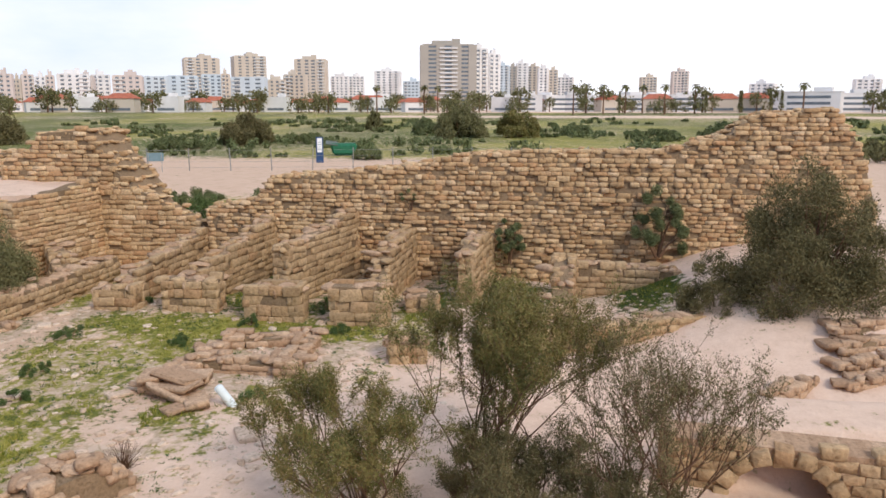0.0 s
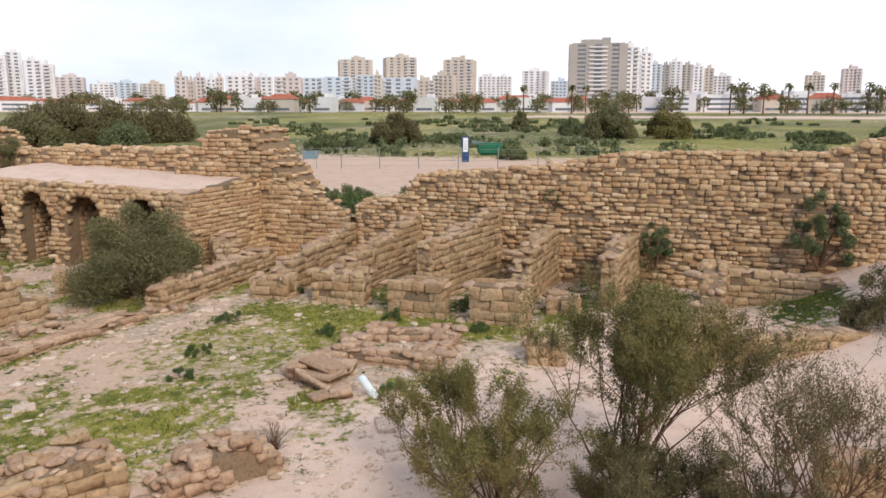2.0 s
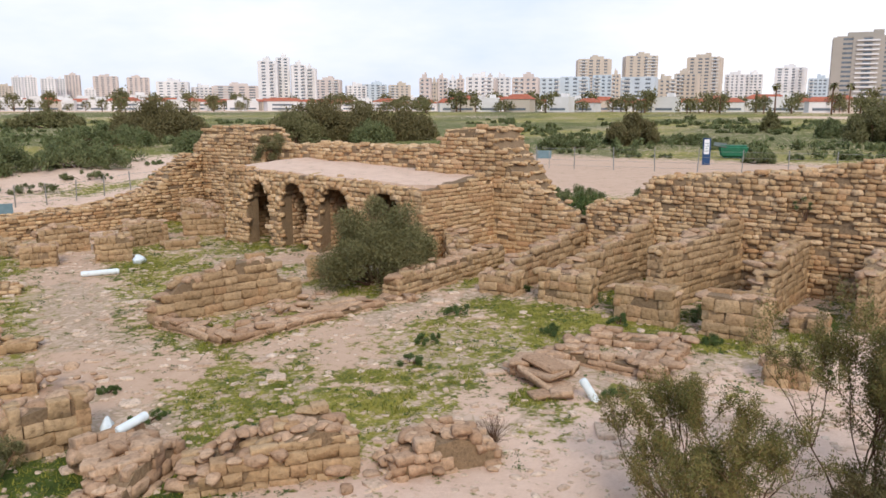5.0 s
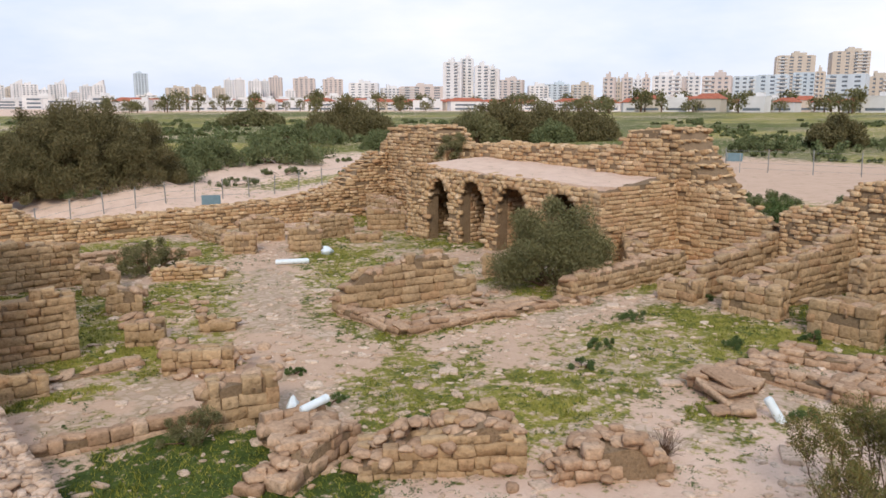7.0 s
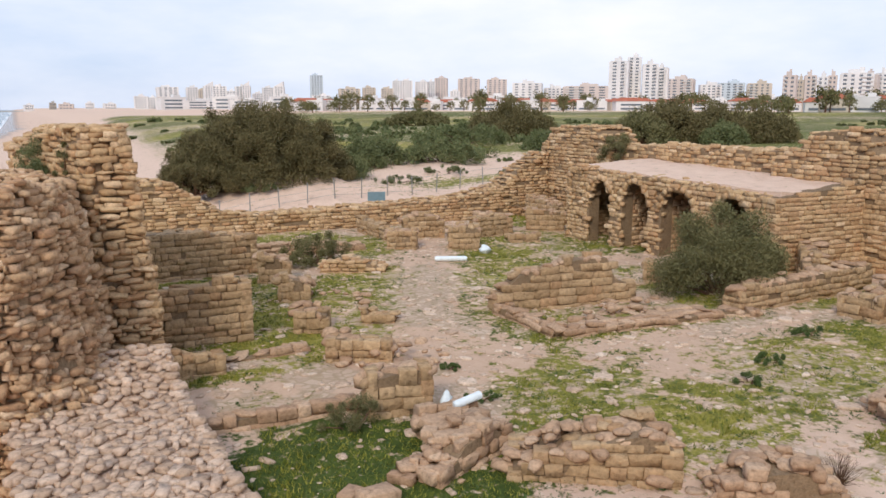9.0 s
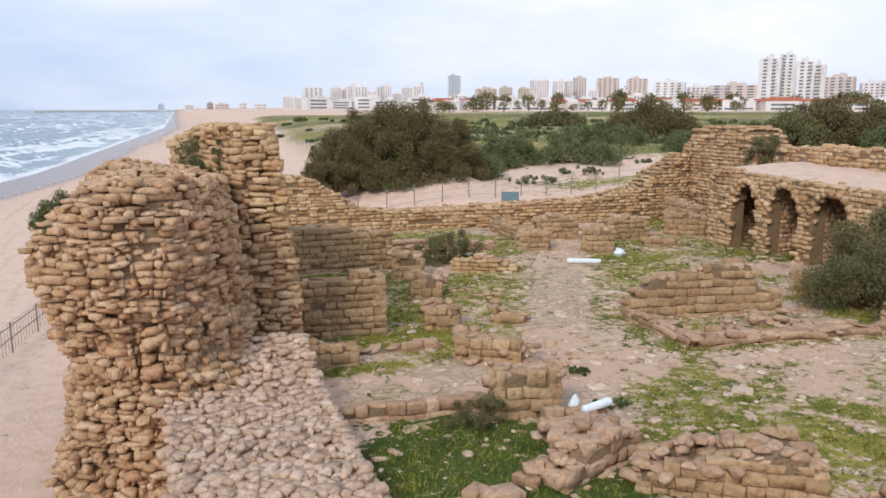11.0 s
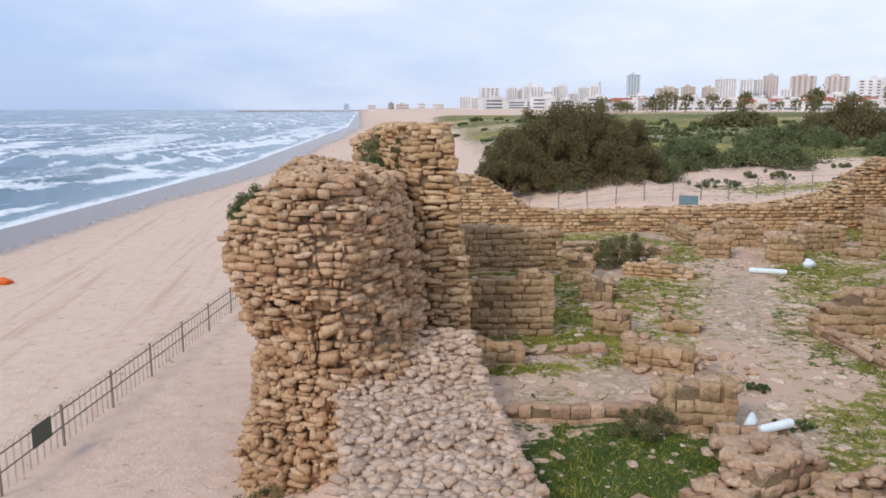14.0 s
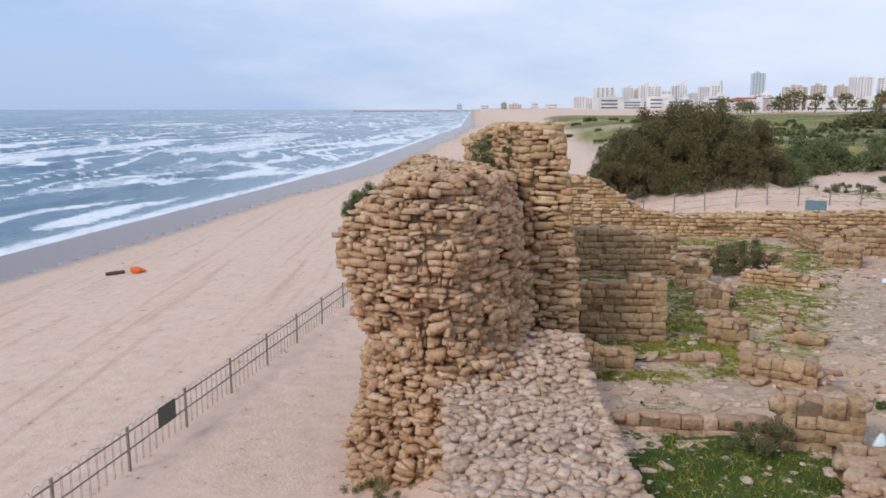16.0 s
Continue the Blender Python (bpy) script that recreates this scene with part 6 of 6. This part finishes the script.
def scatter_trees():
    rr = random.Random(77)
    kinds = [town_tree(7, 7, 420, 1, False), town_tree(9, 8, 480, 2, False), town_tree(11, 2.6, 420, 3, True), town_tree(5, 9, 420, 4, False)]
    used = set()
    spots = [(rr.uniform(53, 114), rr.uniform(390, 520), rr.choice((0, 1, 3, 3, 0))) for _ in range(100)]
    spots += [(rr.uniform(18, 54), rr.uniform(480, 900), rr.choice((0, 1, 3, 3, 0))) for _ in range(130)]
    spots += [(az, 420, 2) for az in (95.5, 101.3, 103.5, 105.4, 106.1, 77.0, 103.6)]
    for az, d, k in spots:
        p = polar(az, d)
        m = Matrix.Translation((p.x, p.y, float(ground_z(p.x, p.y)))) @ Matrix.Rotation(rr.uniform(0, 6), 4, "Z") @ Matrix.Scale(rr.uniform(0.9, 1.7) if k != 2 else 1.0, 4)
        if k not in used:
            used.add(k)
            kinds[k].matrix_basis = m
        else:
            copy_thing(kinds[k], m)
    p0 = palm(13, 3)
    for i, (az, d) in enumerate(((92.3, 380), (97.1, 400), (98.6, 385), (94.4, 390), (95.9, 400), (107.4, 360), (100.6, 395), (81.6, 390), (82.6, 420), (78.2, 400))):
        p = polar(az, d)
        m = Matrix.Translation((p.x, p.y, float(ground_z(p.x, p.y)))) @ Matrix.Rotation(i, 4, "Z")
        if i == 0:
            p0.matrix_basis = m
        else:
            copy_thing(p0, m)


scatter_trees()


def breakwater():
    rr = random.Random(5)
    e = thing_at("breakwater", "long low stone breakwater far up the coast", "breakwater", 0, 0, SEA_Z)
    pts = [polar(az, 2300 + 40 * az) for az in np.linspace(-6.5, 3.5, 30)]
    V, F = [], []
    for p in pts:
        q = p.normalized()
        h = 3.2 + rr.uniform(-0.6, 0.6)
        V += [(p.x - 8 * q.x, p.y - 8 * q.y, -1), (p.x - 3 * q.x, p.y - 3 * q.y, h), (p.x + 3 * q.x, p.y + 3 * q.y, h), (p.x + 8 * q.x, p.y + 8 * q.y, -1)]
    for i in range(len(pts) - 1):
        for j in range(3):
            F.append((4 * i + j, 4 * i + 4 + j, 4 * i + 5 + j, 4 * i + 1 + j))
    child("rubble_mound", quick_mesh("rubble_mound", V, F, M_TAN), e)


breakwater()

# ---- fences, signs and small things ----
M_STEEL = plain_material("weathered_steel", (0.27, 0.24, 0.21), 0.6, 0.3, 0.25, 8)
M_GALV = plain_material("galvanised_steel", (0.34, 0.33, 0.31), 0.5, 0.7, 0.2, 8)
M_SIGN = plain_material("faded_sign_panel", (0.10, 0.12, 0.10), 0.6)
M_SIGNBLUE = plain_material("blue_grey_sign", (0.16, 0.24, 0.27), 0.5)
M_NAVY = plain_material("navy_paint", (0.03, 0.07, 0.16), 0.4)
M_WPAINT = plain_material("white_paint", (0.80, 0.80, 0.80), 0.5, var=0.05)
M_GREEN = plain_material("green_paint", (0.03, 0.16, 0.09), 0.5, var=0.3)
M_PLASTIC = plain_material("white_plastic", (0.72, 0.78, 0.80), 0.35, var=0.08, scale=6)
M_ORANGE = plain_material("orange_plastic", (0.75, 0.15, 0.03), 0.45)
M_DRIFT = plain_material("driftwood", (0.09, 0.07, 0.055), 0.9)


def shared_mesh(name, build, mat):
    bm = bmesh.new()
    build(bm)
    me = bpy.data.meshes.new(name)
    bm.to_mesh(me)
    bm.free()
    me.materials.append(mat)
    return me


def tube_mesh(name, paths, r, mat, sides=6):
    V, F = joined([tube(p, r, r, sides) for p in paths])
    return quick_mesh(name, V, F, mat, True)


def beach_fence():
    """Steel fence with bow-topped bars along the beach."""
    n, step = 17, 3.05
    a = np.array([-9.9, 14.2])
    d = np.array([0.2, 0.98])
    d = d / np.linalg.norm(d)
    ang = math.atan2(d[1], d[0])
    base = new("beach_fence")
    base.matrix_basis = Matrix.Translation((a[0], a[1], float(ground_z(*a))))
    tagged(base, "grey steel beach fence with bow-topped bars", "fence")
    post = shared_mesh("post", lambda bm: bm_box(bm, (0.07, 0.07, 1.75), pose(0, 0, 0.42), 0.008), M_STEEL)
    rail = shared_mesh("rail", lambda bm: bm_box(bm, (step, 0.03, 0.045), pose(step / 2, 0, 0), 0.006), M_STEEL)
    pitch = step / 9
    bow = []
    for k in range(9):
        t = math.pi * k / 8
        bow.append((pitch * 0.42 * -math.cos(t), 0, 1.16 + 0.16 * math.sin(t)))
    bow = [(-pitch * 0.42, 0, 0.06)] + bow + [(pitch * 0.42, 0, 0.06)]
    bar = tube_mesh("bow_bar", [bow], 0.006, M_STEEL, 5)
    z0 = base.matrix_basis.translation.z
    for i in range(n):
        p = a + d * step * i
        z = float(ground_z(*p)) - z0
        z2 = float(ground_z(*(p + d * step))) - z0
        o = new("post", post)
        o.parent, o.matrix_basis = base, pose(p[0] - a[0], p[1] - a[1], z, 0, 0, math.degrees(ang))
        if i == n - 1:
            break
        tilt = -math.degrees(math.atan2(z2 - z, step))
        for h in (1.12, 0.62):
            o = new("rail", rail)
            o.parent, o.matrix_basis = base, pose(p[0] - a[0], p[1] - a[1], z + h, 0, tilt, math.degrees(ang))
        for k in range(9):
            t = (k + 0.5) / 9
            q = p + d * step * t - a
            o = new("bow_bar", bar)
            o.parent, o.matrix_basis = base, pose(q[0], q[1], z + (z2 - z) * t, 0, 0, math.degrees(ang))
    # sign panel hung on the fence
    q = a + d * step * 2.62
    e = thing_at("fence_sign", "blank grey-green sign panel tied to the fence", "sign", q[0] + 0.06, q[1], float(ground_z(*q)))
    bm = bmesh.new()
    bm_box(bm, (0.95, 0.02, 0.62), pose(0, 0, 0.95, 0, 0, math.degrees(ang)), 0.005)
    part("panel", bm, M_SIGN, e)


beach_fence()


def wire_fence(label, a, b, n, h, wires, lean=0.0):
    a, b = np.array(a, float), np.array(b, float)
    base = thing_at("wire_fence", label, "fence", a[0], a[1])
    z0 = base.matrix_basis.translation.z
    post = shared_mesh("post", lambda bm: bm_box(bm, (0.07, 0.07, h + 0.5), pose(0, 0, h / 2 - 0.25), 0.01), M_GALV)
    rr = random.Random(3)
    tops = []
    for i in range(n):
        p = a + (b - a) * i / (n - 1)
        z = float(ground_z(*p)) - z0
        o = new("post", post)
        o.parent, o.matrix_basis = base, pose(p[0] - a[0], p[1] - a[1], z, rr.uniform(-3, 3), rr.uniform(-3, 3), 0)
        tops.append((p[0] - a[0], p[1] - a[1], z))
    for k in range(wires):
        hh = h * (k + 0.6) / wires
        o = new("wire", tube_mesh("wire", [[(x, y, z + hh) for x, y, z in tops]], 0.012, M_GALV, 4))
        o.parent = base


wire_fence("galvanised post and wire fence along the sandy track", (60.5, 35.5), (73.0, -24.0), 19, 1.9, 4)
wire_fence("leaning post and wire fence on the dune", (14.0, 54.0), (37.0, 52.5), 12, 1.5, 3)


def sign_board(label, x, y, turn, w, h, lift, mat):
    e = thing_at("sign_board", label, "sign", x, y)
    bm = bmesh.new()
    bm_box(bm, (w, 0.04, h), pose(0, 0, lift + h / 2, 0, 0, turn), 0.01)
    part("panel", bm, mat, e)
    c, s = math.cos(radians(turn)), math.sin(radians(turn))
    for k in (-0.4, 0.4):
        bm = bmesh.new()
        bm_box(bm, (0.05, 0.05, lift + h + 0.3), pose(k * w * c + 0.05 * s, k * w * s - 0.05 * c * -1, (lift + h) / 2 - 0.15, 0, 0, turn))
        part("post", bm, M_GALV, e)


sign_board("plain blue-grey board on the fence by the track", 60.3, 31.0, -62, 1.25, 0.68, 0.9, M_SIGNBLUE)
sign_board("plain blue-grey board on the dune fence", 24.0, 49.8, -26, 1.25, 0.66, 0.5, M_SIGNBLUE)


def totem():
    e = thing_at("totem_sign", "tall navy totem sign with a white face", "sign", 73.0, 20.9)
    bm = bmesh.new()
    bm_box(bm, (0.7, 0.18, 2.5), pose(0, 0, 1.2, 0, 0, -74), 0.02)
    part("pillar", bm, M_NAVY, e)
    bm = bmesh.new()
    bm_box(bm, (0.46, 0.03, 1.35), pose(-0.1 * math.sin(radians(74)), -0.1 * math.cos(radians(74)), 1.65, 0, 0, -74), 0.005)
    face = part("face", bm, M_WPAINT, e, "white printed face")
    for k, w in enumerate((0.3, 0.34, 0.24, 0.3)):
        bm = bmesh.new()
        bm_box(bm, (w, 0.01, 0.05), pose(-0.12 * math.sin(radians(74)), -0.12 * math.cos(radians(74)), 1.95 - 0.22 * k, 0, 0, -74))
        part("text_bar", bm, M_SIGNBLUE, face)


totem()


def green_skip():
    x, y = 83.5, 21.2
    e = thing_at("waste_skip", "battered dark-green waste skip with an open lid", "skip", x, y)
    bm = bmesh.new()
    bm_box(bm, (3.0, 1.8, 1.3), pose(0, 0, 0.7, 0, 0, -75))
    for v in bm.verts:
        if v.co.z < 0.5:
            v.co.x *= 0.8
            v.co.y *= 0.8
    bmesh.ops.bevel(bm, geom=list(bm.edges), offset=0.22, segments=3, affect="EDGES")
    part("body", bm, M_GREEN, e)
    bm = bmesh.new()
    bm_box(bm, (1.3, 1.5, 0.12), pose(-0.5, 1.2, 1.35, 12, 8, -75), 0.03)
    part("lid", bm, M_SIGN, e)


green_skip()


def cylinder_thing(name, label, category, p0, p1, r, mat, caps=True):
    e = new(name)
    mid = (Vector(p0) + Vector(p1)) / 2
    e.matrix_basis = Matrix.Translation(mid)
    tagged(e, label, category)
    bm = bmesh.new()
    d = Vector(p1) - Vector(p0)
    m = d.to_track_quat("Z", "Y").to_matrix().to_4x4()
    bmesh.ops.create_cone(bm, cap_ends=True, segments=20, radius1=r, radius2=r, depth=d.length, matrix=m)
    bmesh.ops.bevel(bm, geom=[g for g in bm.edges if len(g.link_faces) == 2 and any(len(f.verts) > 6 for f in g.link_faces)], offset=r * 0.25, segments=2, affect="EDGES")
    part("tube", bm, mat, e)
    bm = bmesh.new()
    bmesh.ops.create_cone(bm, cap_ends=True, segments=20, radius1=r * 1.06, radius2=r * 1.06, depth=d.length * 0.06, matrix=m @ Matrix.Translation((0, 0, d.length * 0.36)))
    part("collar", bm, mat, e)
    return e


def gz(x, y, up=0.0):
    return (x, y, float(ground_z(x, y)) + up)


cylinder_thing("drain_pipe", "white plastic pipe lying in the grass", "pipe", gz(19.0, 32.9, 0.13), gz(20.4, 32.1, 0.13), 0.13, M_PLASTIC)
cylinder_thing("drain_pipe", "short white plastic pipe on a masonry block", "pipe", gz(9.0, 14.7, 0.7), gz(9.75, 14.7, 0.8), 0.1, M_PLASTIC)
cylinder_thing("marker_post", "leaning white plastic marker post", "post", gz(18.1, 7.6, -0.05), gz(18.0, 8.0, 0.55), 0.11, M_PLASTIC)


def crumpled(name, label, category, p, size, mat, seed):
    """A soft, dented lump: a bag or jug."""
    bm = bmesh.new()
    bmesh.ops.create_icosphere(bm, subdivisions=3, radius=1.0)
    off = Vector((seed, 3 * seed, 1.7))
    for v in bm.verts:
        c = v.co.copy()
        v.co = Vector((c.x * size[0], c.y * size[1], c.z * size[2])) * (0.5 + 0.22 * noise.noise(c * 1.6 + off) + 0.08 * noise.noise(c * 5 + off))
    me = bpy.data.meshes.new(name)
    bm.to_mesh(me)
    bm.free()
    me.materials.append(mat)
    me.polygons.foreach_set("use_smooth", [True] * len(me.polygons))
    ob = new(name, me)
    ob.matrix_basis = pose(*p, 0, 20, 40)
    return tagged(ob, label, category)


crumpled("plastic_jug", "dented white plastic jug leaning on a pier", "jug", gz(9.5, 15.9, 0.2), (0.4, 0.3, 0.55), M_PLASTIC, 2)
crumpled("plastic_bag", "crumpled white plastic bag on the grass", "bag", gz(22.4, 33.5, 0.15), (0.8, 0.6, 0.5), M_PLASTIC, 5)
crumpled("buoy", "washed-up orange buoy on the beach", "buoy", gz(-20.4, 51.0, 0.15), (0.9, 0.9, 0.5), M_ORANGE, 7)
cylinder_thing("driftwood", "dark driftwood log on the beach", "log", gz(-22.4, 50.6, 0.1), gz(-21.3, 51.1, 0.1), 0.13, M_DRIFT)
